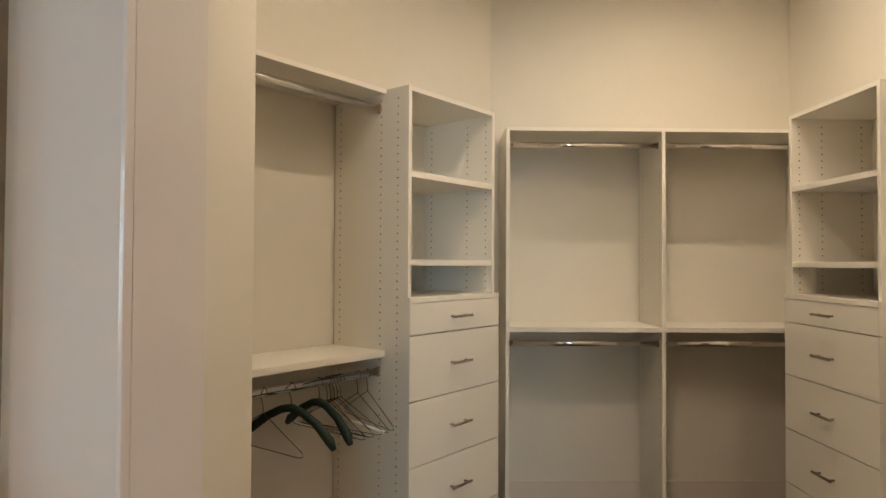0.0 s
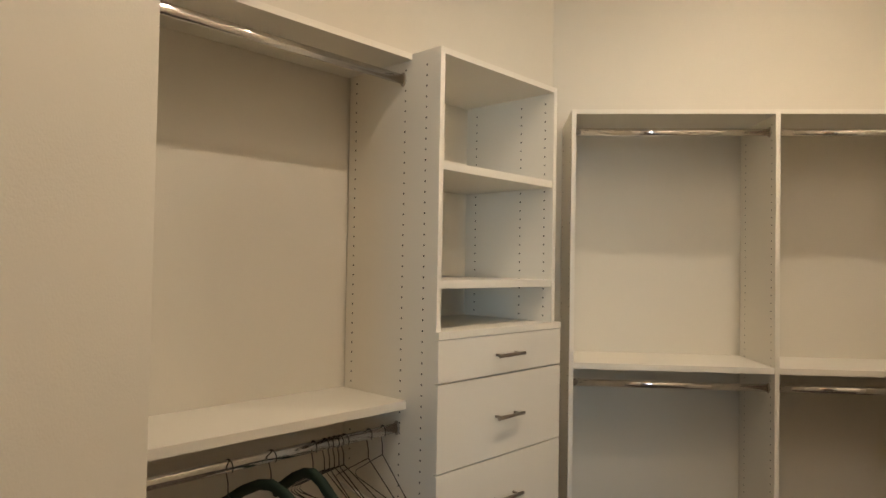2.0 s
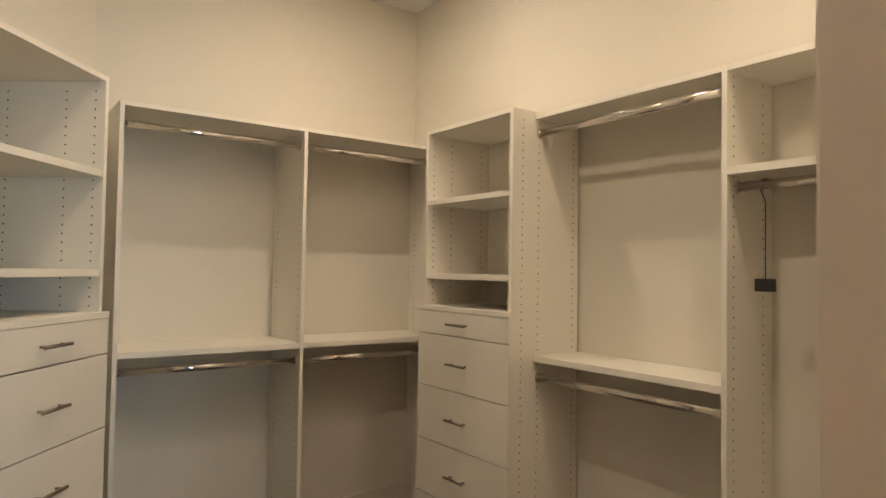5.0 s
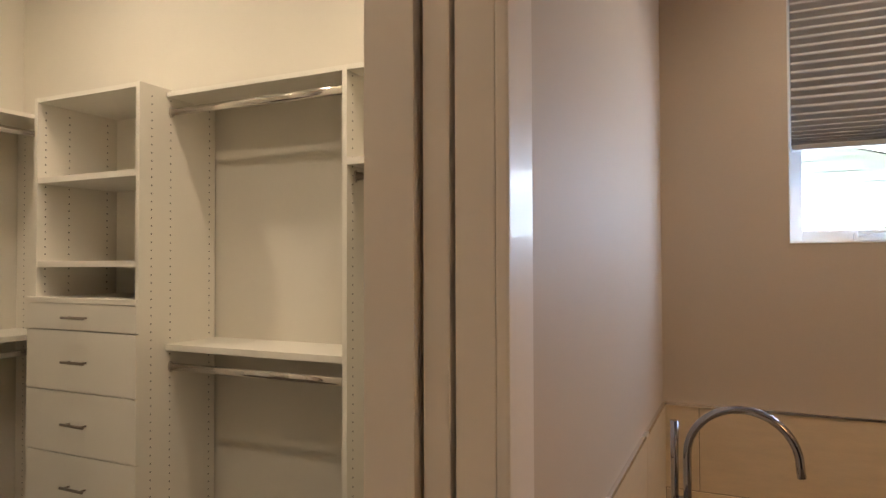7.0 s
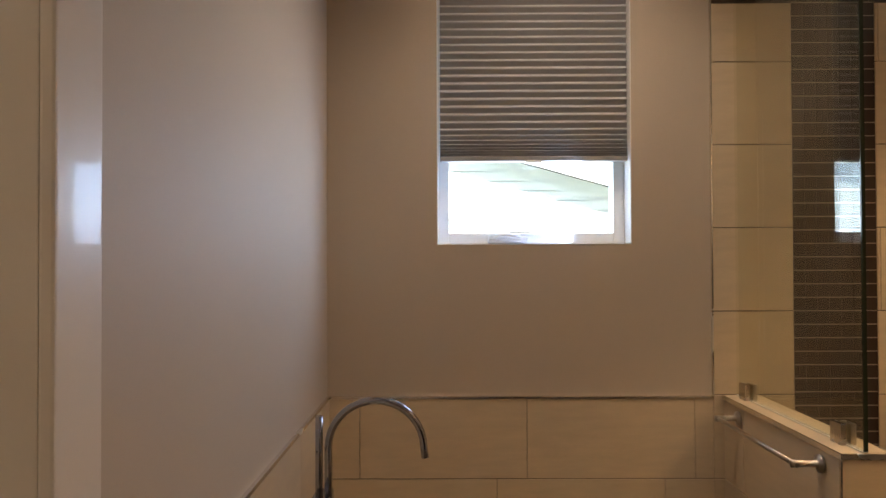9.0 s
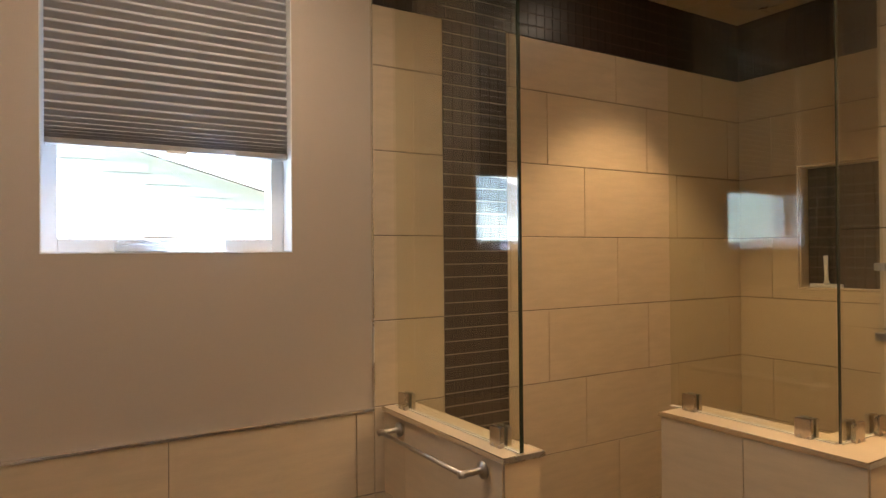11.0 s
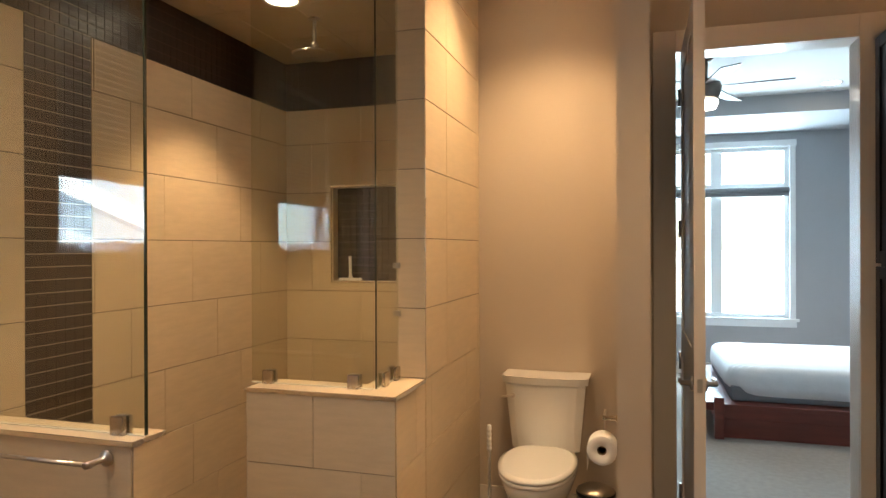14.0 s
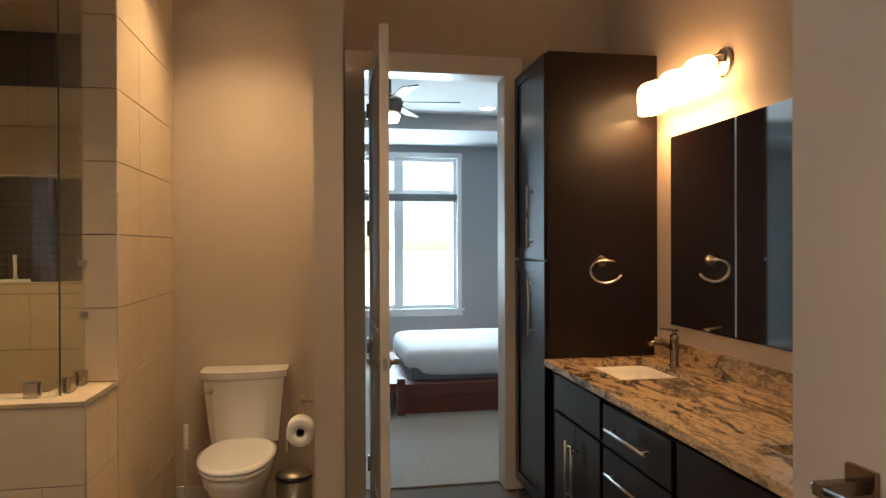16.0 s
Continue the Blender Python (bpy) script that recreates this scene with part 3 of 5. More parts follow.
while z < WZ1 - 1.80 - 0.045:
    p = min(0.029, 0.0065 + 0.20 * (z - 0.018))
    deep = 0.014 - 0.10 * p
    for f, y in ((0.0, 0.5 * deep), (0.12, 0.3 * deep), (0.52, -0.42 * deep), (0.62, -0.5 * deep), (0.70, -0.45 * deep), (0.94, 0.4 * deep)):
        row = [bm.verts.new((0, y, z + f * p)), bm.verts.new((bw_, y, z + f * p)), bm.verts.new((bw_, 0.03, z + f * p)), bm.verts.new((0, 0.03, z + f * p))]
        if prev:
            for k in range(4):
                bm.faces.new((prev[k], prev[(k + 1) % 4], row[(k + 1) % 4], row[k]))
        prev = row
    z += p
part("pleats", bm, BLIND, bl, "grey folded fabric pleats")
part("bottom_rail", B(0, -0.008, 0.0, bw_, 0.036, 0.018, 0.003), mat("rail_grey", (0.30, 0.28, 0.26), 0.5), bl)
part("head_rail", B(0, -0.012, WZ1 - 1.80 - 0.038, bw_, 0.04, WZ1 - 1.80 - 0.002, 0.003), PLASTIC, bl)
part("pull_tab", B(bw_ / 2 - 0.03, -0.012, -0.008, bw_ / 2 + 0.03, 0.002, 0.002, 0.002), PLASTIC, bl)


# ---- pony walls ----
CAPZ = 0.937


def cap(pts, z):
    bm = prism(pts, z - 0.012, z)
    return bm


pw = thing("pony_wall", pose(0, 0, 0), "low tiled shower wall with a stone cap and metal edge, towel bar on its side", "half wall", kind="structure")
part("core", B(1.995, -1.465, 0, XE, -1.347, CAPZ - 0.013), GROUT, pw, "grout behind the tiles")
part("cap", B(1.988, -1.472, CAPZ - 0.0125, XE, -1.340, CAPZ, 0.001), TILE, pw, "cream tile cap")
bm = B(1.981, -1.340, CAPZ - 0.014, XE, -1.334, CAPZ + 0.001, 0.001)
box(bm, 1.981, -1.478, CAPZ - 0.014, 1.988, -1.340, CAPZ + 0.001, 0.001)
box(bm, 1.981, -1.478, CAPZ - 0.014, XE, -1.472, CAPZ + 0.001, 0.001)
box(bm, 1.979, -1.338, 0, 1.985, -1.332, CAPZ - 0.014, 0.001)
part("edge_trim", bm, ALU, pw, "thin brushed metal tile edge")
PX0, PX1, PY0, PY1 = 1.455, 2.095, -2.097, -2.28
pn = thing("pony_wall", pose(0, 0, 0), "low tiled L shaped shower wall with a stone cap and metal edge", "half wall", kind="structure")
bm = B(PX0, PY1, 0, PX1, PY0, CAPZ - 0.013)
box(bm, PX0, -2.452, 0, 1.64, PY1, CAPZ - 0.013)
part("core", bm, GROUT, pn, "grout behind the tiles")
part("cap", cap([(PX0 - 0.004, PY0 + 0.004), (PX0 - 0.004, -2.453), (1.647, -2.453), (1.647, PY1 - 0.006), (PX1 + 0.006, PY1 - 0.006), (PX1 + 0.006, PY0 + 0.004)], CAPZ), TILE, pn, "cream tile cap")
bm = B(PX0 - 0.012, PY0 + 0.004, CAPZ - 0.014, PX1 + 0.012, PY0 + 0.011, CAPZ + 0.001, 0.001)
box(bm, PX0 - 0.012, -2.452, CAPZ - 0.014, PX0 - 0.004, PY0 + 0.004, CAPZ + 0.001, 0.001)
box(bm, PX1 + 0.006, PY1 - 0.006, CAPZ - 0.014, PX1 + 0.012, PY0 + 0.004, CAPZ + 0.001, 0.001)
box(bm, PX0 - 0.013, PY0 + 0.009, 0, PX0 - 0.009, PY0 + 0.013, CAPZ - 0.014, 0.001)
part("edge_trim", bm, ALU, pn, "thin brushed metal tile edge")


# ---- shower glass ----
def glass_panel(name, bm, label):
    t = thing(name, pose(0, 0, 0), label, "shower glass", "shower glass panels")
    p = part("pane", bm, GLASS, t)
    p.visible_shadow = False
    return t


def clamp(parent, x, y, z, turn=0):
    bm = bmesh.new()
    for s in (-1, 1):
        box(bm, -0.024, s * 0.0135 - 0.008, -0.005, 0.024, s * 0.0135 + 0.008, 0.052, 0.002)
    o = part("clamp", bm, NICKEL, parent, "square brushed nickel glass clamp")
    o.matrix_world = pose(x, y, z, 0, 0, turn)


GT = 0.010
g1 = glass_panel("glass_panel", B(1.995, -1.410, CAPZ + 0.004, XE - 0.003, -1.400, HS - 0.004), "clear fixed glass panel clamped on a low tiled wall")
for x in (2.62, 2.085):
    clamp(g1, x, -1.405, CAPZ + 0.005)
g2 = glass_panel("glass_panel", B(1.581, -2.200, CAPZ + 0.004, 2.15 - 0.012, -2.190, HS - 0.004), "clear fixed glass panel clamped on the L shaped low wall")
for x in (2.055, 1.665):
    clamp(g2, x, -2.195, CAPZ + 0.005)
g3 = glass_panel("glass_panel", B(1.569, -2.448, CAPZ + 0.004, 1.578, -2.202, HS - 0.004), "narrow clear glass return panel between low wall and tiled wall")
for y in (-2.27, -2.40):
    clamp(g3, 1.573, y, CAPZ + 0.005, 90)
for z in (1.22, 1.43):
    part("wall_clamp", B(1.560, -2.452, z - 0.012, 1.590, -2.436, z + 0.012, 0.002), NICKEL, g3, "small polished metal glass clamp")

for g, bm in ((g1, B(1.9905, -1.4102, CAPZ + 0.004, 1.9948, -1.3998, HS - 0.004)), (g2, B(1.5690, -2.2002, CAPZ + 0.004, 1.5720, -2.1895, HS - 0.004))):
    part("glass_edge", bm, EDGE, g, "dark green polished glass edge")
SEAL = mat("clear_sealant", (0.72, 0.70, 0.62), 0.3)
for g, bm in ((g1, B(1.995, -1.413, CAPZ + 0.0005, XE - 0.014, -1.397, CAPZ + 0.0038)), (g2, B(1.581, -2.205, CAPZ + 0.0005, 2.138, -2.186, CAPZ + 0.0038)), (g3, B(1.565, -2.445, CAPZ + 0.0005, 1.580, -2.206, CAPZ + 0.0038))):
    part("seal_strip", bm, SEAL, g, "pale translucent seal strip")
# the panel stands a little askew on its wall
g1.matrix_world = pose(1.9927, -1.405, 0, 0, 0, 1.0) @ pose(-1.9927, 1.405, 0)
g2.matrix_world = pose(2.14, -2.195, 0, 0, 0, 0.3) @ pose(-2.14, 2.195, 0)
# towel bar on the low wall
tb = thing("towel_bar", pose(0, 0, 0), "brushed nickel towel bar on the low tiled wall", "towel bar", "towel bars")
part("bar", tube(bmesh.new(), [(2.06, -1.265, 0.885), (2.58, -1.265, 0.885)], 0.0068, 14), NICKEL, tb)
for x in (2.075, 2.565):
    bm = lathe(bmesh.new(), [(0.024, 0), (0.024, 0.006), (0.014, 0.010), (0.0095, 0.013), (0.0095, 0.064), (0.0105, 0.066), (0.0105, 0.080), (0.0, 0.081)], (x, -1.336, 0.885), 20, axis="Y")
    part("post", bm, NICKEL, tb)

# shower head
sh = thing("shower_head", pose(2.13, -2.745, HS), "round brushed nickel rain shower head on a ceiling arm", "shower head")
part("flange", lathe(bmesh.new(), [(0.032, 0), (0.032, -0.004), (0.014, -0.012), (0.0, -0.012)], n=24), NICKEL, sh)
part("arm", tube(bmesh.new(), [(0, 0, -0.004), (0, 0, -0.13)], 0.0095, 14), NICKEL, sh)
part("joint", lathe(bmesh.new(), [(0.012, -0.120), (0.020, -0.127), (0.021, -0.143), (0.013, -0.153), (0.030, -0.159), (0.0, -0.1595)], n=24), NICKEL, sh)
part("head", lathe(bmesh.new(), [(0.02, -0.155), (0.06, -0.163), (0.112, -0.181), (0.114, -0.187), (0.110, -0.191), (0.0, -0.191)], n=40), NICKEL, sh)

# squeegee in the niche
NX0, NX1, NZ0, NZ1 = 1.90, 2.38, 1.30, 1.885
sq = thing("squeegee", pose(2.275, YS - 0.035, NZ0 + 0.006, 0, 0, 0), "white plastic shower squeegee standing in the niche", "squeegee")
bm = B(-0.075, -0.008, 0.0, 0.075, 0.010, 0.016, 0.004)
part("blade_holder", bm, PLASTIC, sq)
part("grip", tube(bmesh.new(), [(0, 0, 0.014), (0, 0.002, 0.04), (0, 0.006, 0.15)], 0.01, 12, radii=[0.016, 0.008, 0.010]), PLASTIC, sq)

# ---- tub filler ----
tf = thing("tub_filler", pose(1.955, -0.02, 0), "tall chrome floor mounted tub filler with a gooseneck spout", "faucet")
part("base", lathe(bmesh.new(), [(0.045, 0), (0.045, 0.008), (0.028, 0.02), (0.0, 0.02)], n=28), CHROME, tf)
part("riser", tube(bmesh.new(), [(0, 0, 0.01), (0, 0, 0.84)], 0.013, 16), CHROME, tf)
part("body", B(-0.045, -0.022, 0.80, 0.045, 0.022, 0.85, 0.008), CHROME, tf)
arc = [(0.0, -0.015, 0.84), (0.0, -0.015, 0.93)]
for k in range(19):
    arc.append((0.0, -0.135 + 0.120 * math.cos(math.pi * k / 18), 0.965 + 0.118 * math.sin(math.pi * k / 18)))
arc.append((0.0, -0.258, 0.94))
part("spout", tube(bmesh.new(), arc, 0.0098, 16), CHROME, tf)
hs_ = part("hand_shower", tube(bmesh.new(), [(0.06, 0.02, 0.82), (0.06, 0.02, 1.03)], 0.010, 14), CHROME, tf, "slim chrome hand shower")

# ---- toilet ----
TX = 1.045
to = thing("toilet", pose(TX, YS + 0.012, 0), "white porcelain two piece toilet with the lid closed", "toilet")


def rounded(w0, d0, w1, d1, z0, z1, y0, bow=0.02, n=10):
    """A tank-like shell: flat back at y0, bowed front; widths at the bottom and the top."""
    bm = bmesh.new()
    rings = []
    for f in (0, 0.02, 0.98, 1.0):
        z = z0 + (z1 - z0) * f
        w_, d_ = w0 + (w1 - w0) * f, d0 + (d1 - d0) * f
        inset = 0.006 if f in (0, 1.0) else 0
        pts = [(-w_ / 2 + inset, y0)]
        for k in range(n + 1):
            a = -1 + 2 * k / n
            pts.append((a * (w_ / 2 - inset), y0 + d_ - inset - bow * a * a - (0.012 if abs(a) == 1 else 0)))
        pts.append((w_ / 2 - inset, y0))
        rings.append([bm.verts.new((x, y, z)) for x, y in pts])
    for q, r_ in zip(rings, rings[1:]):
        for k in range(len(q)):
            bm.faces.new((q[k], q[(k + 1) % len(q)], r_[(k + 1) % len(q)], r_[k]))
    bm.faces.new(rings[0][::-1])
    bm.faces.new(rings[-1])
    return bm


part("tank", rounded(0.36, 0.17, 0.43, 0.20, 0.41, 0.775, 0.0, 0.03), PORC, to)
part("tank_lid", rounded(0.455, 0.215, 0.465, 0.222, 0.776, 0.815, -0.004, 0.035), PORC, to)
bm = lathe(bmesh.new(), [(0.013, 0), (0.013, 0.012), (0.0, 0.014)], (0.165, 0.198, 0.715), 16, axis="Y")
tube(bm, [(0.165, 0.212, 0.715), (0.20, 0.222, 0.712), (0.222, 0.222, 0.705)], 0.006, 10)
part("flush_lever", bm, NICKEL, to, "brushed nickel flush lever")


def oval(z, w_, y0, y1, n=36):
    out = []
    cy = y0 + (y1 - y0) * 0.42
    for k in range(n):
        a = 2 * math.pi * k / n
        c, s_ = math.cos(a), math.sin(a)
        yy = cy + (y1 - cy) * s_ if s_ > 0 else cy + (cy - y0) * s_
        xx = w_ / 2 * (abs(c) ** 0.85) * (1 if c > 0 else -1)
        if s_ < 0:
            xx = w_ / 2 * (abs(c) ** 0.55) * (1 if c > 0 else -1)
        out.append((xx, yy, z))
    return out


def loft(sections, material, name, parent, label=""):
    bm = bmesh.new()
    rings = [[bm.verts.new(p) for p in sec] for sec in sections]
    for q, r_ in zip(rings, rings[1:]):
        for k in range(len(q)):
            bm.faces.new((q[k], q[(k + 1) % len(q)], r_[(k + 1) % len(q)], r_[k])).smooth = True
    bm.faces.new(rings[0][::-1])
    bm.faces.new(rings[-1])
    return part(name, bm, material, parent, label)


loft([oval(0.0, 0.24, 0.06, 0.56), oval(0.05, 0.235, 0.06, 0.55), oval(0.18, 0.24, 0.05, 0.58), oval(0.28, 0.31, 0.04, 0.66), oval(0.36, 0.365, 0.02, 0.71), oval(0.395, 0.37, 0.02, 0.715), oval(0.402, 0.35, 0.03, 0.70)], PORC, "bowl", to)
loft([oval(0.404, 0.372, 0.17, 0.722), oval(0.408, 0.38, 0.165, 0.728), oval(0.420, 0.38, 0.165, 0.728), oval(0.424, 0.372, 0.17, 0.722)], PORC, "seat", to)
loft([oval(0.427, 0.378, 0.175, 0.725), oval(0.431, 0.384, 0.17, 0.730), oval(0.443, 0.382, 0.17, 0.728), oval(0.450, 0.34, 0.19, 0.70)], PORC, "lid", to)
for x in (-0.07, 0.07):
    part("hinge", tube(bmesh.new(), [(x - 0.02, 0.185, 0.432), (x + 0.02, 0.185, 0.432)], 0.011, 12), PLASTIC, to)
part("supply_pipe", tube(bmesh.new(), [(0.19, 0.0, 0.16), (0.19, 0.05, 0.16), (0.19, 0.06, 0.24), (0.15, 0.07, 0.41)], 0.006, 10), CHROME, to)

br = thing("toilet_brush", pose(1.335, -3.20, -0.01), "white toilet brush standing in its holder beside the toilet", "toilet brush")
part("holder", lathe(bmesh.new(), [(0.05, 0), (0.052, 0.01), (0.045, 0.14), (0.02, 0.16), (0.0, 0.16)], n=24), PLASTIC, br)
prof = [(0.008, 0.15), (0.0085, 0.42)]
for k in range(5):
    prof += [(0.013, 0.425 + k * 0.026), (0.0135, 0.44 + k * 0.026), (0.0095, 0.447 + k * 0.026)]
prof += [(0.012, 0.56), (0.0, 0.565)]
part("handle", lathe(bmesh.new(), prof, n=16), PLASTIC, br)

tp = thing("paper_holder", pose(0.648, -2.80, 0.715), "brushed nickel toilet paper holder on the stub wall", "toilet paper holder")
part("rosette", lathe(bmesh.new(), [(0.024, 0), (0.024, 0.008), (0.010, 0.014), (0.010, 0.07), (0.0, 0.071)], (0, -0.0, 0.02), 20, axis="X"), NICKEL, tp)
part("arm", tube(bmesh.new(), [(0.065, 0.012, 0.02), (0.065, -0.10, 0.02), (0.065, -0.13, 0.02)], 0.007, 12), NICKEL, tp)
part("hanger_arm", tube(bmesh.new(), [(0.065, -0.06, 0.02), (0.068, -0.06, -0.10)], 0.004, 10), NICKEL, tp)
rl = thing("toilet_roll", pose(0.720, -2.80, 0.60, 0, 0, 0), "white toilet paper roll on the holder with a hanging sheet", "toilet roll")
part("roll", lathe(bmesh.new(), [(0.021, -0.052), (0.064, -0.052), (0.066, -0.050), (0.066, 0.050), (0.064, 0.052), (0.021, 0.052), (0.021, -0.052)], n=36, axis="Y"), PAPER, rl)
part("core", lathe(bmesh.new(), [(0.0205, -0.049), (0.0205, 0.049), (0.0195, 0.049), (0.0195, -0.049), (0.0205, -0.049)], n=28, axis="Y"), mat("cardboard", (0.25, 0.17, 0.10), 0.9), rl, "brown cardboard core")
part("sheet", B(0.0650, -0.050, -0.095, 0.0660, 0.050, 0.0), PAPER, rl)

tc_ = thing("pedal_bin", pose(0.775, -3.20, -0.01), "small stainless steel pedal bin with a dark lid", "trash can")
part("body", lathe(bmesh.new(), [(0.094, 0), (0.096, 0.01), (0.096, 0.25), (0.0, 0.25)], n=36), NICKEL, tc_)
part("rim", lathe(bmesh.new(), [(0.099, 0.248), (0.099, 0.262), (0.09, 0.264), (0.0, 0.264)], n=36), BLACK, tc_)
part("lid", lathe(bmesh.new(), [(0.097, 0.265), (0.096, 0.272), (0.07, 0.288), (0.03, 0.295), (0.0, 0.296)], n=36), NICKEL, tc_)
part("pedal", B(-0.025, 0.09, 0.008, 0.025, 0.13, 0.016, 0.003), BLACK, tc_)

# ---- bedroom door, open ----
DL = 0.845
do = thing("door", pose(DX1 - 0.024, YS + 0.008, 0.008, 0, 0, 90), "cream painted two panel door standing open into the bathroom", "door")
part("slab", B(0, 0.008, 0, DL, 0.036, DZ - 0.014, 0.001), TRIM, do)
for y0, y1 in ((0.0, 0.0075), (0.0365, 0.044)):
    for x0, x1, z0, z1 in ((0, 0.11, 0, DZ - 0.014), (DL - 0.11, DL, 0, DZ - 0.014), (0.11, DL - 0.11, 0, 0.22), (0.11, DL - 0.11, 0.95, 1.07), (0.11, DL - 0.11, DZ - 0.13, DZ - 0.014)):
        part("stile", B(x0 + (0.0004 if x0 else 0), y0, z0, x1 - 0.0004, y1, z1, 0.002), TRIM, do)
part("door_edge", B(DL + 0.0004, 0.0, 0, DL + 0.002, 0.044, DZ - 0.014), TRIM, do)
for s in (-1, 1):
    yb = -0.001 if s < 0 else 0.045
    bm = lathe(bmesh.new(), [(0.030, 0), (0.030, s * 0.008), (0.012, s * 0.014), (0.011, s * 0.048), (0.0, s * 0.050)], (DL - 0.06, yb, 0.935), 22, axis="Y")
    tube(bm, [(DL - 0.06, yb + s * 0.045, 0.935), (DL - 0.12, yb + s * 0.048, 0.937), (DL - 0.17, yb + s * 0.045, 0.932)], 0.009, 12)
    part("lever_handle", bm, NICKEL, do, "brushed nickel lever handle")
part("latch", B(DL + 0.0021, 0.012, 0.91, DL + 0.0035, 0.032, 0.965, 0.0005), NICKEL, do)
for z in (0.157, 0.854, 1.549, 2.242):
    part("hinge", tube(bmesh.new(), [(-0.004, -0.006, z), (-0.004, -0.006, z + 0.09)], 0.007, 10), BRONZE, do, "dark steel hinge")

# ---- linen cabinet ----
CY, CX, CZ, CE = -2.809, -0.525, 2.512, -3.36
ca = thing("linen_cabinet", pose(0, 0, 0), "tall espresso brown linen cabinet with two shaker doors", "cabinet")
part("side_panel", B(XW + 0.002, CY - 0.02, 0.0, CX - 0.022, CY, CZ, 0.001), ESPRESSO, ca)
part("carcass", B(XW + 0.002, CE, 0.09, CX - 0.024, CY - 0.0205, CZ - 0.001, 0.001), ESPRESSO, ca)
part("toe_kick", B(XW + 0.05, CE, 0.0, CX - 0.09, CY - 0.0205, 0.089), ESPRESSO, ca)


def shaker(parent, m, w_, h_, handle=None, name="door"):
    """A shaker front: x 0..w, z 0..h, front towards -y, 20 mm thick."""
    r_ = min(0.057, h_ * 0.28)
    bm = B(0, 0, 0, r_, 0.02, h_, 0.0015)
    box(bm, w_ - r_, 0, 0, w_, 0.02, h_, 0.0015)
    box(bm, r_, 0.0003, 0, w_ - r_, 0.02, r_, 0.0015)
    box(bm, r_, 0.0003, h_ - r_, w_ - r_, 0.02, h_, 0.0015)
    box(bm, r_ - 0.002, 0.009, r_ - 0.002, w_ - r_ + 0.002, 0.018, h_ - r_ + 0.002)
    d = part(name, bm, ESPRESSO, parent)
    d.matrix_world = m
    if handle:
        (x0, z0), (x1, z1) = handle
        bm = tube(bmesh.new(), [(x0, -0.034, z0), (x1, -0.034, z1)], 0.0062, 12)
        for f in (0.1, 0.9):
            px, pz = x0 + (x1 - x0) * f, z0 + (z1 - z0) * f
            tube(bm, [(px, -0.0005, pz), (px, -0.031, pz)], 0.0048, 10)
        part("handle", bm, NICKEL, d, "brushed nickel bar handle")
    return d


cw = CY - CE - 0.006
shaker(ca, pose(CX, CE + 0.003, 0.10, 0, 0, 90), cw, 1.31, ((cw - 0.17, 0.90), (cw - 0.17, 1.22)))
shaker(ca, pose(CX, CE + 0.003, 1.425, 0, 0, 90), cw, 1.075, ((cw - 0.19, 0.06), (cw - 0.19, 0.40)))
ring = thing("towel_ring", pose(-0.84, CY + 0.002, 1.414), "brushed nickel open towel ring on the cabinet side", "towel ring")
part("rosette", lathe(bmesh.new(), [(0.028, 0), (0.028, 0.006), (0.014, 0.014), (0.011, 0.045), (0.016, 0.052), (0.0, 0.055)], n=24, axis="Y"), NICKEL, ring)
pts = [(x, 0.048, z) for x, z in ((-0.05, 0.0), (-0.02, 0.002), (0.02, 0.002), (0.045, -0.002), (0.066, -0.014), (0.080, -0.034), (0.083, -0.056), (0.074, -0.080), (0.054, -0.100), (0.026, -0.112), (-0.006, -0.115), (-0.040, -0.108), (-0.068, -0.094), (-0.090, -0.074))]
part("ring", tube(bmesh.new(), pts, 0.0062, 12), NICKEL, ring)

# ---- vanity ----
VX, VY0, VY1, VZ = -0.565, CY + 0.003, BY - 0.003, 0.905
va = thing("vanity_cabinet", pose(0, 0, 0), "long espresso brown double vanity cabinet with bar handles", "vanity cabinet")
part("carcass", B(XW + 0.004, VY0, 0.10, VX - 0.0215, VY1, 0.70, 0.001), ESPRESSO, va)
part("face_frame", B(VX - 0.021, VY0, 0.10, VX, VY1, VZ - 0.034, 0.001), ESPRESSO, va)
part("back_rail", B(XW + 0.004, VY0, 0.7005, XW + 0.03, VY1, VZ - 0.034), ESPRESSO, va)
part("toe_kick", B(XW + 0.05, VY0, 0.0, VX - 0.06, VY1, 0.099), ESPRESSO, va)
cols = [(VY0 + 0.09, -2.15, "doors"), (-2.115, -1.565, "drawers"), (-1.53, -0.66, "doors"), (-0.625, VY1 - 0.03, "drawers")]
def slab_front(m, w_, h_, handle=None, name="drawer"):
    """A flat front with eased edges: x 0..w, z 0..h, front towards -y."""
    d = part(name, B(0, 0, 0, w_, 0.02, h_, 0.0045), ESPRESSO, va)
    d.matrix_world = m
    if handle:
        (x0, z0), (x1, z1) = handle
        bm = tube(bmesh.new(), [(x0, -0.034, z0), (x1, -0.034, z1)], 0.0062, 12)
        for f in (0.1, 0.9):
            px, pz = x0 + (x1 - x0) * f, z0 + (z1 - z0) * f
            tube(bm, [(px, -0.0005, pz), (px, -0.031, pz)], 0.0048, 10)
        part("handle", bm, NICKEL, d, "brushed nickel bar handle")
    return d


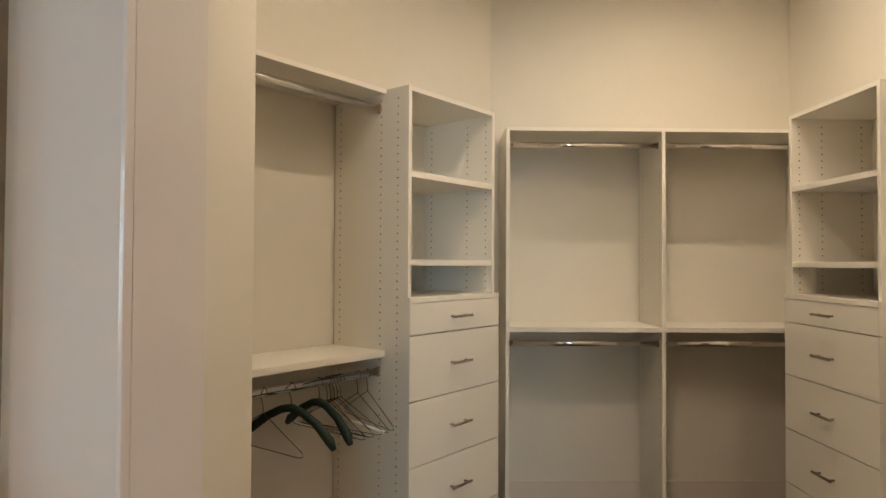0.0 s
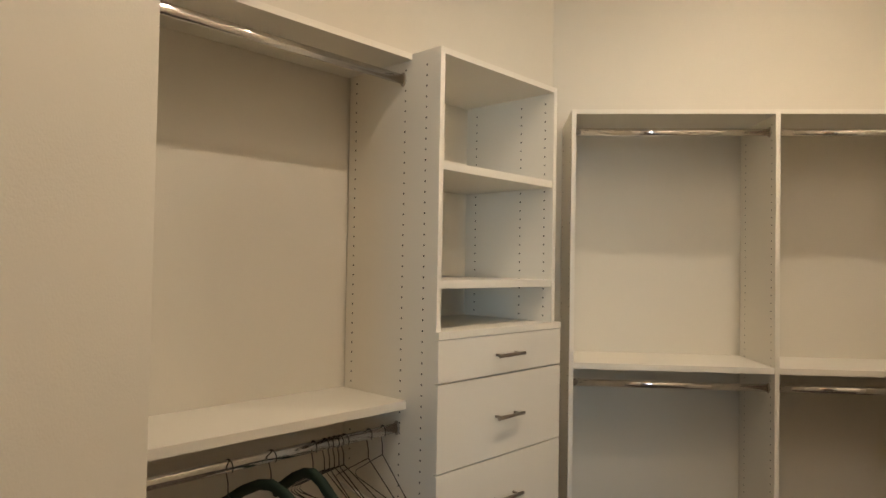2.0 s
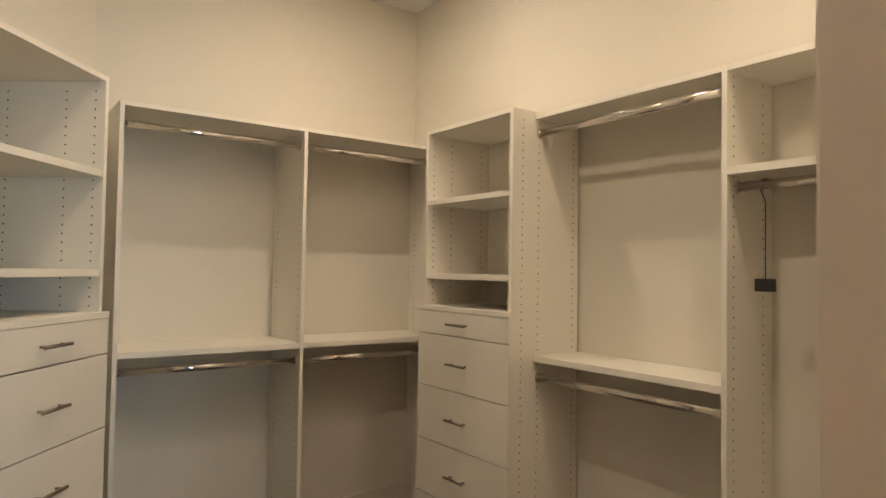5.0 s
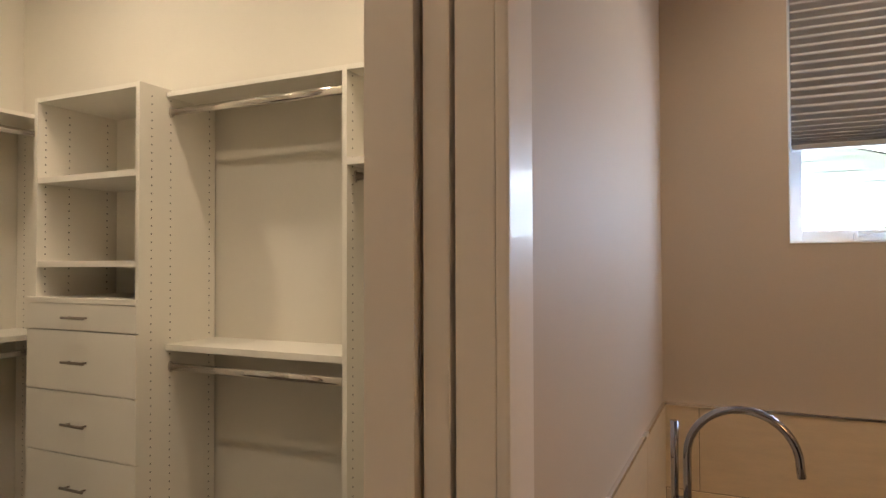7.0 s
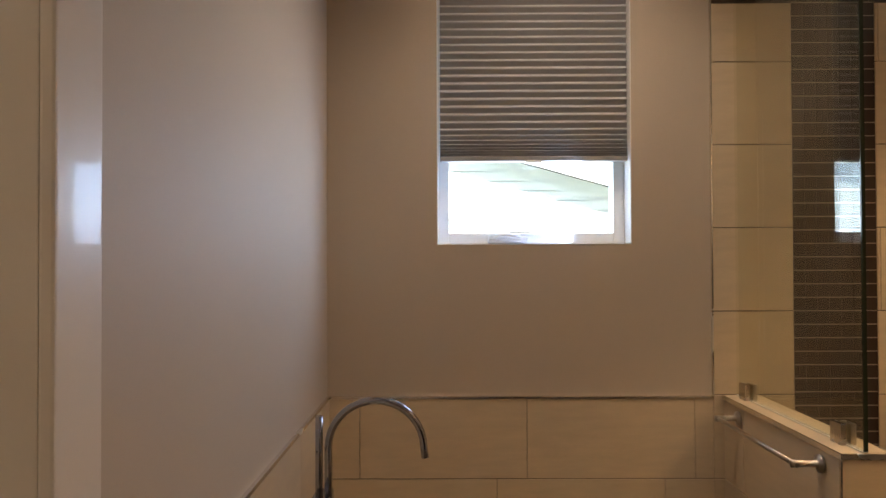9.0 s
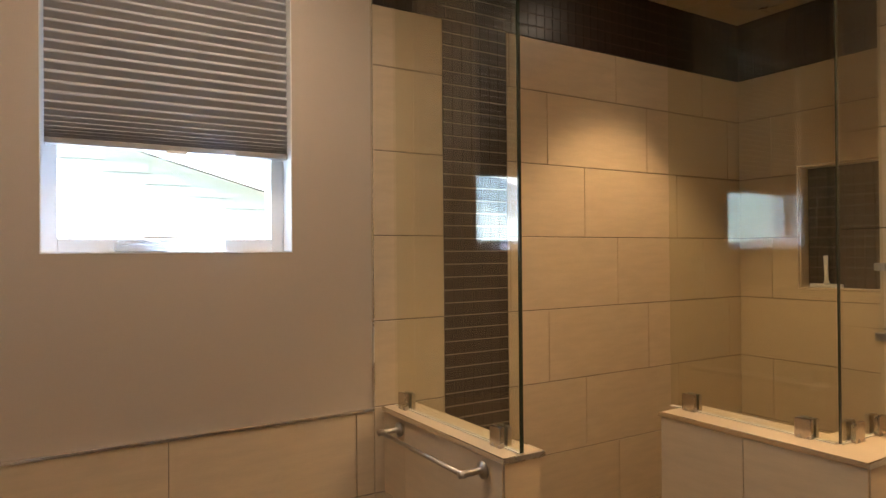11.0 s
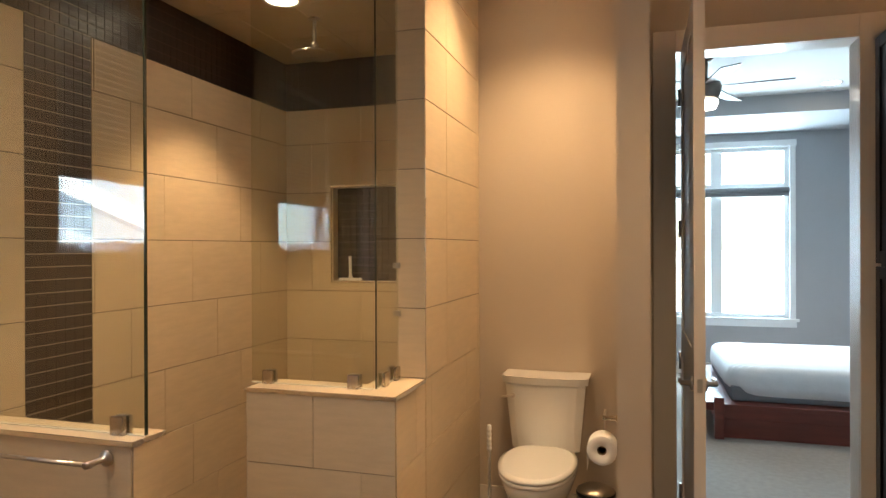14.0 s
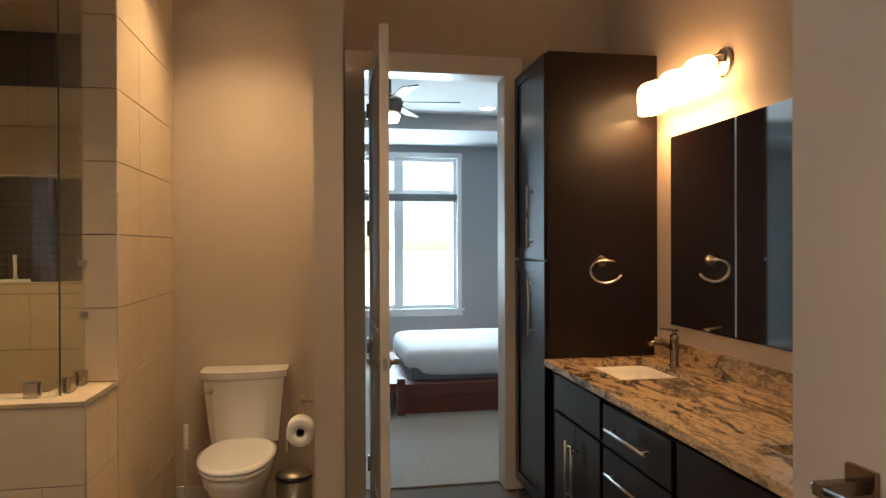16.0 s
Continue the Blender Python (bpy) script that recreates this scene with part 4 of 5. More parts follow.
for a, b, what in cols:
    if what == "doors":
        slab_front(pose(VX + 0.022, a, 0.675, 0, 0, 90), b - a, 0.175, name="false_front")
        h = (b - a) / 2 - 0.002
        slab_front(pose(VX + 0.022, a, 0.12, 0, 0, 90), h, 0.54, ((h - 0.035, 0.18), (h - 0.035, 0.46)), "door")
        slab_front(pose(VX + 0.022, a + h + 0.004, 0.12, 0, 0, 90), h, 0.54, ((0.035, 0.18), (0.035, 0.46)), "door")
    else:
        zz = 0.12
        for h in (0.275, 0.265, 0.175):
            slab_front(pose(VX + 0.022, a, zz, 0, 0, 90), b - a, h - 0.005, ((0.09, h - 0.09), (b - a - 0.12, h - 0.09)))
            zz += h + 0.005

SINKS = (-2.47, -1.04)
CT0, CT1 = XW + 0.002, -0.52
cnt = thing("countertop", pose(0, 0, 0), "polished tan and brown veined granite countertop with two sinks cut in", "countertop")
bm = bmesh.new()
xs = [CT0, -1.03, -0.68, CT1]
ys = [VY0]
for c in SINKS:
    ys += [c - 0.235, c + 0.235]
ys.append(VY1)
cells = [(i, k) for i in range(3) for k in range(5) if not (i == 1 and k in (1, 3))]
vert = {}
for zi, z in enumerate((VZ - 0.032, VZ)):
    for i, x in enumerate(xs):
        for k, y in enumerate(ys):
            vert[i, k, zi] = bm.verts.new((x, y, z))
for i, k in cells:
    for zi in (0, 1):
        bm.faces.new((vert[i, k, zi], vert[i + 1, k, zi], vert[i + 1, k + 1, zi], vert[i, k + 1, zi]))
    for p, q, nb in (((i, k), (i, k + 1), (i - 1, k)), ((i + 1, k), (i + 1, k + 1), (i + 1, k)), ((i, k), (i + 1, k), (i, k - 1)), ((i, k + 1), (i + 1, k + 1), (i, k + 1))):
        if nb not in cells:
            bm.faces.new((vert[p + (0,)], vert[q + (0,)], vert[q + (1,)], vert[p + (1,)]))
part("slab", bm, GRANITE, cnt)
part("backsplash", B(XW + 0.002, VY0, VZ + 0.0005, XW + 0.022, VY1, VZ + 0.10, 0.001), GRANITE, cnt)
for c in SINKS:
    sk = thing("sink", pose(-0.855, c, VZ - 0.034), "white undermount rectangular bathroom sink", "sink", "bathroom sinks")
    bm = bmesh.new()
    secs = []
    for w_, d_, z in ((0.50, 0.38, 0.0), (0.462, 0.342, 0.0), (0.455, 0.335, -0.02), (0.44, 0.32, -0.10), (0.36, 0.25, -0.14), (0.06, 0.06, -0.145)):
        pts = []
        for k in range(32):
            a = 2 * math.pi * k / 32
            cc, ss = math.cos(a), math.sin(a)
            pts.append((d_ / 2 * abs(cc) ** 0.3 * (1 if cc > 0 else -1), w_ / 2 * abs(ss) ** 0.3 * (1 if ss > 0 else -1), z))
        secs.append([bm.verts.new(p) for p in pts])
    for q, r_ in zip(secs, secs[1:]):
        for k in range(32):
            bm.faces.new((q[k], q[(k + 1) % 32], r_[(k + 1) % 32], r_[k])).smooth = True
    bm.faces.new(secs[-1])
    part("basin", bm, PORC, sk)
    part("drain", lathe(bmesh.new(), [(0.022, -0.144), (0.020, -0.141), (0.0, -0.141)], n=20), CHROME, sk)
    fa = thing("sink_faucet", pose(-1.065, c, VZ), "brushed nickel single handle sink faucet on the granite", "faucet", "sink faucets")
    part("body", lathe(bmesh.new(), [(0.027, 0.0), (0.027, 0.008), (0.021, 0.016), (0.020, 0.13), (0.022, 0.15), (0.016, 0.158), (0.0, 0.158)], n=24), DARKNICKEL, fa)
    part("spout", tube(bmesh.new(), [(0.012, 0, 0.095), (0.06, 0, 0.118), (0.11, 0, 0.122), (0.135, 0, 0.112)], 0.012, 14, radii=[0.014, 0.012, 0.012, 0.011]), DARKNICKEL, fa)
    bm = lathe(bmesh.new(), [(0.012, 0.158), (0.012, 0.175), (0.0, 0.176)], n=18)
    tube(bm, [(-0.02, 0, 0.178), (0.07, 0, 0.188)], 0.006, 10)
    part("lever", bm, DARKNICKEL, fa)

# mirror and vanity light
MY0, MY1, MZ0, MZ1 = -2.659, -0.50, 1.095, 2.05
mi = thing("wall_mirror", pose(0, 0, 0), "large frameless wall mirror above the granite counter", "mirror")
SEAM = -2.115
part("mirror_glass", B(XW + 0.001, MY0, MZ0, XW + 0.007, SEAM - 0.007, MZ1), MIRROR, mi)
o = part("mirror_glass", B(0, 0, MZ0, 0.006, MY1 - SEAM - 0.009, MZ1), MIRROR, mi)
o.matrix_world = pose(XW + 0.001, SEAM + 0.007, 0, 0, 0, -0.9)
bm = prism([(XW + 0.0005, SEAM - 0.0066), (XW + 0.0068, SEAM - 0.0066), (XW + 0.0058, SEAM + 0.0066), (XW + 0.0005, SEAM + 0.0066)], MZ0, MZ1)
part("seam_bevel", bm, MIRROR, mi, "bevelled strip at the seam of the mirror")
part("bottom_channel", B(XW + 0.0005, MY0, MZ0 - 0.006, XW + 0.010, MY1, MZ0 - 0.0002), CHROME, mi)
for c in (-2.33,):
    vl = thing("vanity_light", pose(XW, c, 2.27), "three shade brushed nickel vanity light, lit warm", "wall light")
    part("back_plate", lathe(bmesh.new(), [(0.066, 0), (0.066, 0.012), (0.055, 0.02), (0.0, 0.022)], (0, 0.13, 0.037), 36, axis="X"), NICKEL, vl)
    bm = tube(bmesh.new(), [(0.02, 0.14, 0.075), (0.11, 0.035, 0.066), (0.11, 0.13, 0.03), (0.02, 0.17, 0.035)], 0.005, 10)
    tube(bm, [(0.11, 0.10, 0.05), (0.11, -0.34, 0.045)], 0.006, 10)
    part("bar", bm, NICKEL, vl)
    for y in (0.107, -0.113, -0.333):
        sd = part("shade", lathe(bmesh.new(), [(0.0, 0.036), (0.040, 0.030), (0.050, -0.02), (0.048, -0.096), (0.052, -0.098), (0.056, -0.096), (0.060, -0.02), (0.058, 0.03), (0.046, 0.050), (0.012, 0.056), (0.0, 0.057)], (0.11, y, 0.0), 32, sy=1.75), LAMP, vl, "glowing frosted glass shade")
        lamp("shade_bulb", "POINT", 0.75, (1.0, 0.54, 0.24), pose(XW + 0.11, c + y, 2.27 - 0.055), radius=0.03)
        part("cap", B(0.102, y - 0.045, 0.0575, 0.118, y + 0.045, 0.066, 0.002), NICKEL, vl)

# robe bar on the wall return
hb = thing("towel_bar", pose(BX, -0.212, 1.216), "brushed nickel towel bar on the painted wall return", "towel bar", "towel bars")
part("bar", tube(bmesh.new(), [(0.055, -0.012, 0), (0.055, 0.225, 0)], 0.006, 14), DARKNICKEL, hb)
for y in (0.0, 0.21):
    bm = B(0, y - 0.022, -0.022, 0.008, y + 0.022, 0.022, 0.003)
    box(bm, 0.0075, y - 0.008, -0.008, 0.063, y + 0.008, 0.008, 0.003)
    part("post", bm, DARKNICKEL, hb)

# ---- bedroom ----
w = sash_window(pose(bw[1], BYW - 0.05, bw[2], 0, 0, 180), bw[1] - bw[0], bw[3] - bw[2], "white framed bedroom window of two tall panes under two transoms", mullions=(0.775,), rails=(1.53,), fw=0.05, mw=0.062)
for x0, x1, z0, z1, y in ((bw[0] - 0.07, bw[1] + 0.07, bw[2] - 0.10, bw[2] - 0.03, 0.015), (bw[0] - 0.09, bw[1] + 0.09, bw[2] - 0.03, bw[2], 0.05), (bw[0] - 0.06, bw[0], bw[2], bw[3], 0.016), (bw[1], bw[1] + 0.06, bw[2], bw[3], 0.016), (bw[0] - 0.07, bw[1] + 0.07, bw[3], bw[3] + 0.07, 0.018)):
    part("window_trim", B(x0, BYW, z0, x1, BYW + y, z1, 0.003), PLASTIC, None, "white painted flat trim round the bedroom window", "structure", "window trim")
rb = thing("roller_blind", pose(0, 0, 0), "grey roller blind rolled up under the transoms", "window blind")
part("roll", tube(bmesh.new(), [(bw[0] + 0.01, BYW + 0.035, 2.155), (bw[1] - 0.01, BYW + 0.035, 2.155)], 0.032, 18), GREYFAB, rb)
part("hem_bar", B(bw[0] + 0.01, BYW + 0.03, 2.085, bw[1] - 0.01, BYW + 0.04, 2.125, 0.002), GREYFAB, rb)

bd = thing("platform_bed", pose(0, 0, 0), "low cherry wood platform bed frame on the carpet", "bed")
BXR = -0.07
part("side_rail", B(-2.05, -5.345, 0.155, BXR - 0.005, -5.305, 0.2395, 0.004), CHERRY, bd)
part("lower_rail", B(-2.05, -5.37, 0.0, BXR - 0.005, -5.335, 0.1545, 0.004), CHERRY, bd)
part("side_rail", B(-2.05, -7.05, 0.10, BXR, -7.02, 0.2395, 0.004), CHERRY, bd)
part("foot_board", B(BXR, -7.07, 0.06, BXR + 0.03, -5.36, 0.2395, 0.004), CHERRY, bd)
part("corner_post", B(BXR - 0.004, -5.355, 0.0, BXR + 0.066, -5.275, 0.325, 0.004), CHERRY, bd)
part("deck", B(-2.05, -7.10, 0.24, BXR - 0.005, -5.30, 0.27, 0.004), CHERRY, bd)
part("ledge", B(BXR - 0.0045, -7.10, 0.205, BXR + 0.19, -5.3555, 0.27, 0.004), CHERRY, bd)
part("plinth", B(-2.0, -6.98, 0.0, BXR - 0.06, -5.40, 0.099, 0.003), CHERRY, bd)
for x in (BXR - 0.02, -2.0):
    part("leg", B(x, -7.0, 0.0, x + 0.08, -6.92, 0.2395, 0.004), CHERRY, bd)
ms = thing("mattress", pose(-1.13, -6.2, 0.271), "thick white quilted mattress without bedding", "mattress")
part("lower_band", B(-0.985, -0.765, 0.0, 0.985, 0.765, 0.12, 0.03), GREYFAB, ms, "grey fabric border")
# a loose cover: rounded in plan and profile, its hem sags unevenly
secs = []
for z, grow in ((0.0, -0.012), (0.02, 0.004), (0.09, 0.012), (0.17, 0.008), (0.225, -0.004), (0.258, -0.035), (0.272, -0.085), (0.277, -0.30)):
    ring_ = []
    for k in range(96):
        a_ = 2 * math.pi * k / 96
        cc, ss = math.cos(a_), math.sin(a_)
        hem = 0.055 + 0.035 * math.sin(2.0 * a_ + 0.6) + 0.006 * math.sin(9 * a_)
        zz = hem + (0.277 - hem) * (z / 0.277)
        ring_.append(((1.005 + grow) * abs(cc) ** 0.16 * (1 if cc > 0 else -1), (0.775 + grow) * abs(ss) ** 0.16 * (1 if ss > 0 else -1), zz + 0.003 * math.sin(a_ * 23) * (z > 0.02)))
    secs.append(ring_)
bm = bmesh.new()
rings_ = [[bm.verts.new(p) for p in sec] for sec in secs]
for q, r_ in zip(rings_, rings_[1:]):
    for k in range(96):
        bm.faces.new((q[k], q[(k + 1) % 96], r_[(k + 1) % 96], r_[k])).smooth = True
bm.faces.new(rings_[-1]).smooth = True
part("quilted_cover", bm, QUILT, ms, "white quilted cover")

fn = thing("ceiling_fan", pose(0.06, -5.2, 3.0), "dark ceiling fan with a lit white bowl lamp", "ceiling fan")
part("canopy", lathe(bmesh.new(), [(0.07, 0), (0.07, -0.02), (0.03, -0.06), (0.0, -0.06)], n=28), BRONZE, fn)
part("rod", tube(bmesh.new(), [(0, 0, -0.05), (0, 0, -0.21)], 0.013, 12), BRONZE, fn)
part("motor", lathe(bmesh.new(), [(0.03, -0.19), (0.10, -0.21), (0.115, -0.26), (0.10, -0.33), (0.07, -0.36), (0.0, -0.36)], n=32), BRONZE, fn)
part("lamp_bowl", lathe(bmesh.new(), [(0.085, -0.362), (0.09, -0.38), (0.07, -0.425), (0.0, -0.44)], n=32), COOLGLOW, fn, "glowing white bowl")
BLADE = mat("satin_blade", (0.035, 0.032, 0.030), 0.35)
for k in range(5):
    g = bmesh.new()
    bmesh.ops.create_cube(g, size=1, matrix=Matrix.Translation((0.38, 0, 0)) @ Matrix.Diagonal((0.46, 0.14, 0.010, 1)))
    bmesh.ops.bevel(g, geom=g.edges[:], offset=0.003, segments=1, affect="EDGES")
    b_ = part("blade", g, BLADE, fn, "dark fan blade")
    b_.matrix_local = pose(0, 0, -0.255, 0, 0, 172 + 72 * k) @ pose(0, 0, 0, 11, 0, 0)
    a_ = part("blade_arm", B(0.10, -0.015, -0.004, 0.18, 0.015, 0.004, 0.002), BRONZE, fn)
    a_.matrix_local = pose(0, 0, -0.255, 0, 0, 172 + 72 * k)

# ---- hangers ----
HROD = 0.984


def hanger(m, kind):
    if kind != "felt":
        t = thing("wire_hanger", m, "thin dark wire clothes hanger on the chrome rod" + (" and white tube" if kind == "tube" else ""), "clothes hanger", "clothes hangers")
        mt = WIRE
    else:
        t = thing("felt_hanger", m, "thick dark green velvet clothes hanger on the chrome rod", "clothes hanger", "clothes hangers")
        mt = GREEN
    hook = [(0.0, 0, -0.088), (0.002, 0, -0.055), (0.017, 0, -0.022)]
    for k in range(9):
        a = radians(100 - k * 28)
        hook.append((0.019 * math.sin(a), 0, -0.0165 + 0.0185 * math.cos(a)))
    part("hook", tube(bmesh.new(), hook, 0.0016, 8), WIRE, t, "dark wire hook")
    if kind != "felt":
        if kind == "tube":
            part("trouser_tube", tube(bmesh.new(), [(-0.175, 0, -0.205), (0.175, 0, -0.205)], 0.006, 12), PAPER, t, "white cardboard tube")
        sh_ = [(0, 0, -0.085), (-0.03, 0, -0.10), (-0.195, 0, -0.185), (-0.20, 0, -0.20), (-0.18, 0, -0.205), (0.18, 0, -0.205), (0.20, 0, -0.20), (0.195, 0, -0.185), (0.03, 0, -0.10), (0, 0, -0.085)]
        part("frame", tube(bmesh.new(), sh_, 0.0015, 8), mt, t)
    else:
        sh_ = [(-0.21, 0.012, -0.200), (-0.19, 0.008, -0.178), (-0.12, 0, -0.130), (-0.05, 0, -0.098), (0, 0, -0.088), (0.05, 0, -0.098), (0.12, 0, -0.130), (0.19, 0.008, -0.178), (0.21, 0.012, -0.200)]
        part("frame", tube(bmesh.new(), sh_, 0.009, 12, radii=[0.010, 0.017, 0.015, 0.014, 0.015, 0.014, 0.015, 0.017, 0.010]), mt, t)
    return t


spots = [(-0.06, 74, "wire"), (-0.115, 80, "tube"), (-0.205, 96, "wire"), (-0.222, 88, "wire"), (-0.238, 92, "wire"), (-0.255, 84, "wire"), (-0.272, 90, "wire"), (-0.31, 82, "felt"), (-0.44, 96, "felt"), (-0.56, 92, "wire"), (-0.80, 90, "wire")]
hmade = {}
for u, turn, kind in spots:
    m = left_at(u, -0.158) @ pose(0, 0, HROD + 0.0145, 0, 0, turn)
    if kind in hmade:
        copy_thing(hmade[kind], m)
    else:
        hmade[kind] = hanger(m, kind)
hm = thing("clip_hanger", pose(RF + 0.055, 0.99, 1.735, 0, 0, 100), "dark clip hanger on the high chrome rod", "clothes hanger", "clothes hangers")
part("hook", tube(bmesh.new(), [(0, 0, -0.30), (0, 0, -0.05), (0.012, 0, -0.02), (0.018, 0, 0.0), (0.010, 0, 0.016), (-0.006, 0, 0.018), (-0.016, 0, 0.008)], 0.0018, 8), WIRE, hm)
part("clip", B(-0.03, -0.008, -0.33, 0.03, 0.008, -0.29, 0.004), BLACK, hm)

# ---- outdoors, seen in the shower glass and through the panes ----
FASCIA = mat("rake_paint", (0.80, 0.82, 0.82), 0.6)
ho = thing("neighbour_house", pose(0, 0, 0), "pale sided neighbour house with a grey gable roof and white eaves", "house")
PKY, PKZ, RS, EY = 1.25, 3.62, 0.28, 6.25     # gable peak, slope and half width


def rake(x0, x1, top, thick, out):
    """Two slanted boards that follow the gable."""
    bm = bmesh.new()
    for s_ in (-1, 1):
        ring = []
        for x in (x0, x1):
            ring.append([bm.verts.new((x, PKY + s_ * yy, PKZ + top - RS * yy - d)) for yy, d in ((0.0, 0.0), (EY + out, 0.0), (EY + out, thick), (0.0, thick))])
        for k in range(4):
            bm.faces.new((ring[0][k], ring[0][(k + 1) % 4], ring[1][(k + 1) % 4], ring[1][k]))
        bm.faces.new(ring[0])
        bm.faces.new(ring[1][::-1])
    return bm


bm = bmesh.new()
f0, f1 = ([bm.verts.new((x, PKY + yy, zz)) for yy, zz in ((-EY, -0.4), (EY, -0.4), (EY, PKZ - 0.2 - RS * EY), (0, PKZ - 0.2), (-EY, PKZ - 0.2 - RS * EY))] for x in (9.0, 15.0))
for k in range(5):
    bm.faces.new((f0[k], f0[(k + 1) % 5], f1[(k + 1) % 5], f1[k]))
bm.faces.new(f0)
bm.faces.new(f1)
part("wall", bm, SIDING, ho)
bm = bmesh.new()
z = -0.4
while z < PKZ - 0.5:
    hw = min(EY, (PKZ - 0.42 - z) / RS)
    if hw > 0.1:
        box(bm, 8.970, PKY - hw, z, 8.999, PKY + hw, z + 0.118)
    z += 0.13
part("siding", bm, SIDING, ho, "pale horizontal lap siding", "stuff")
part("roof", rake(8.62, 15.3, 0.06, 0.12, 0.35), ROOFING, ho)
part("fascia", rake(8.60, 8.618, 0.05, 0.30, 0.35), FASCIA, ho, "white rake board along the gable")


def bare_tree(m, h, seed):
    rnd = random.Random(seed)
    t = thing("bare_tree", m, "leafless winter tree with thin branches", "tree", "bare trees")
    part("trunk", tube(bmesh.new(), [(0, 0, -0.4), (0.05, 0, h * 0.3), (0, 0.08, h * 0.6)], 0.14, 10, radii=[0.17, 0.12, 0.07]), BARK, t)
    bm = bmesh.new()

    def grow(p, d, length, r, depth):
        q = p + d * length
        mid = p + d * length * 0.5 + Vector((rnd.uniform(-1, 1), rnd.uniform(-1, 1), rnd.uniform(-1, 1))) * length * 0.06
        tube(bm, [p, mid, q], r, 5, radii=[r, r * 0.8, r * 0.6])
        if depth:
            for _ in range(3):
                nd = (d + Vector((rnd.uniform(-1, 1), rnd.uniform(-1, 1), rnd.uniform(-0.2, 0.8))) * 0.75).normalized()
                grow(q, nd, length * rnd.uniform(0.6, 0.8), r * 0.6, depth - 1)

    for k in range(6):
        a = k * 1.05
        grow(Vector((0, 0.05, h * (0.3 + 0.05 * k))), Vector((math.cos(a), math.sin(a), 0.8)).normalized(), h * 0.2, 0.05, 4)
    part("branches", bm, BARK, t, "thin bare branches", "stuff")
    return t


bare_tree(pose(19, 15.4, 0), 8.0, 3)

# ---- tiles ----
TH, TL, GAP, VGAP, ZREF = 0.304, 0.610, 0.0036, 0.0022, 0.939
tile_cache = {}


def tile_mesh(w_, h_, d_, mtl, ch=0.0012):
    key = (round(w_, 3), round(h_, 3), round(d_, 4), mtl.name)
    if key not in tile_cache:
        bm = bmesh.new()
        a, c = w_ / 2, h_ / 2
        r0 = [bm.verts.new(p) for p in ((-a, 0, -c), (a, 0, -c), (a, 0, c), (-a, 0, c))]
        r1 = [bm.verts.new(p) for p in ((-a, -d_ + ch, -c), (a, -d_ + ch, -c), (a, -d_ + ch, c), (-a, -d_ + ch, c))]
        r2 = [bm.verts.new(p) for p in ((-a + ch, -d_, -c + ch), (a - ch, -d_, -c + ch), (a - ch, -d_, c - ch), (-a + ch, -d_, c - ch))]
        for q, r_ in ((r0, r1), (r1, r2)):
            for k in range(4):
                bm.faces.new((q[k], q[(k + 1) % 4], r_[(k + 1) % 4], r_[k]))
        bm.faces.new(r2)
        tile_cache[key] = mesh_of("tile", bm, mtl)
    return tile_cache[key]


def lay(parent, m, regions, zref=ZREF, joints=lambda k: 0.0, th=TH, tl=TL, d_=0.006, mtl=TILE, name="tile"):
    """Lays tiles on a plane (x along, z up, front -y) inside rectangular regions (x0, x1, z0, z1)."""
    for x0, x1, z0, z1 in regions:
        for k in range(int(math.floor((z0 - zref) / th)), int(math.ceil((z1 - zref) / th))):
            za, zb = max(z0, zref + k * th + GAP / 2), min(z1, zref + (k + 1) * th - GAP / 2)
            if zb - za < 0.006:
                continue
            off = joints(k)
            i0 = int(math.floor((x0 - off) / tl))
            while off + i0 * tl < x1:
                xa, xb = max(x0, off + i0 * tl + VGAP / 2), min(x1, off + (i0 + 1) * tl - VGAP / 2)
                if xb - xa > 0.006:
                    ob = new(name, tile_mesh(xb - xa, zb - za, d_, mtl))
                    ob.parent = parent
                    ob.matrix_world = m @ pose((xa + xb) / 2, 0, (za + zb) / 2)
                i0 += 1


def backing(m, regions, mtl=GROUT, label="grout bed behind the tiles"):
    """A thin bed that carries the tiles, 4 mm proud of the wall."""
    t = thing("tiled_surface", pose(0, 0, 0), "cream stone look wall tiles in running bond with dark grout", "wall tiles", kind="structure")
    bm = bmesh.new()
    for x0, x1, z0, z1 in regions:
        box(bm, x0, -0.004, z0, x1, 0, z1)
    o = part("grout_bed", bm, mtl, t, label)
    o.matrix_world = m
    return t


OFF = pose(0, -0.004, 0)
# window wall: x runs towards the south
WE = pose(XE, 0, 0, 0, 0, -90)
bond = lambda k: -(-2.725 + 0.2 * (k % 3))
MS0, MS1, BZ = 1.599, 1.902, 2.372
wall_regions = [(MS1 + 0.002, 3.435, 0.0, BZ - 0.002)]
t = backing(WE, [(1.305, 3.44, 0.0, HS)])
lay(t, WE @ OFF, wall_regions, joints=bond)
lay(t, WE @ OFF, [(1.305, MS0 - 0.002, 0.0, BZ - 0.002)], joints=lambda k: 1.303)
part("edge_trim", B(XE - 0.012, -1.306, CAPZ, XE - 0.0005, -1.301, HS, 0.0008), ALU, t, "thin brushed metal tile edge")
t = backing(WE, [(-YN, 1.305, 0.0, 0.925)])
lay(t, WE @ OFF, [(-YN + 0.008, 1.303, 0.0, 0.924)], joints=lambda k: {-1: 0.015, -2: -0.095}.get(k, -0.205))
part("edge_trim", B(XE - 0.013, -1.305, 0.925, XE - 0.0005, YN - 0.008, 0.936, 0.002), ALU, t, "thin metal strip on top of the tiles")
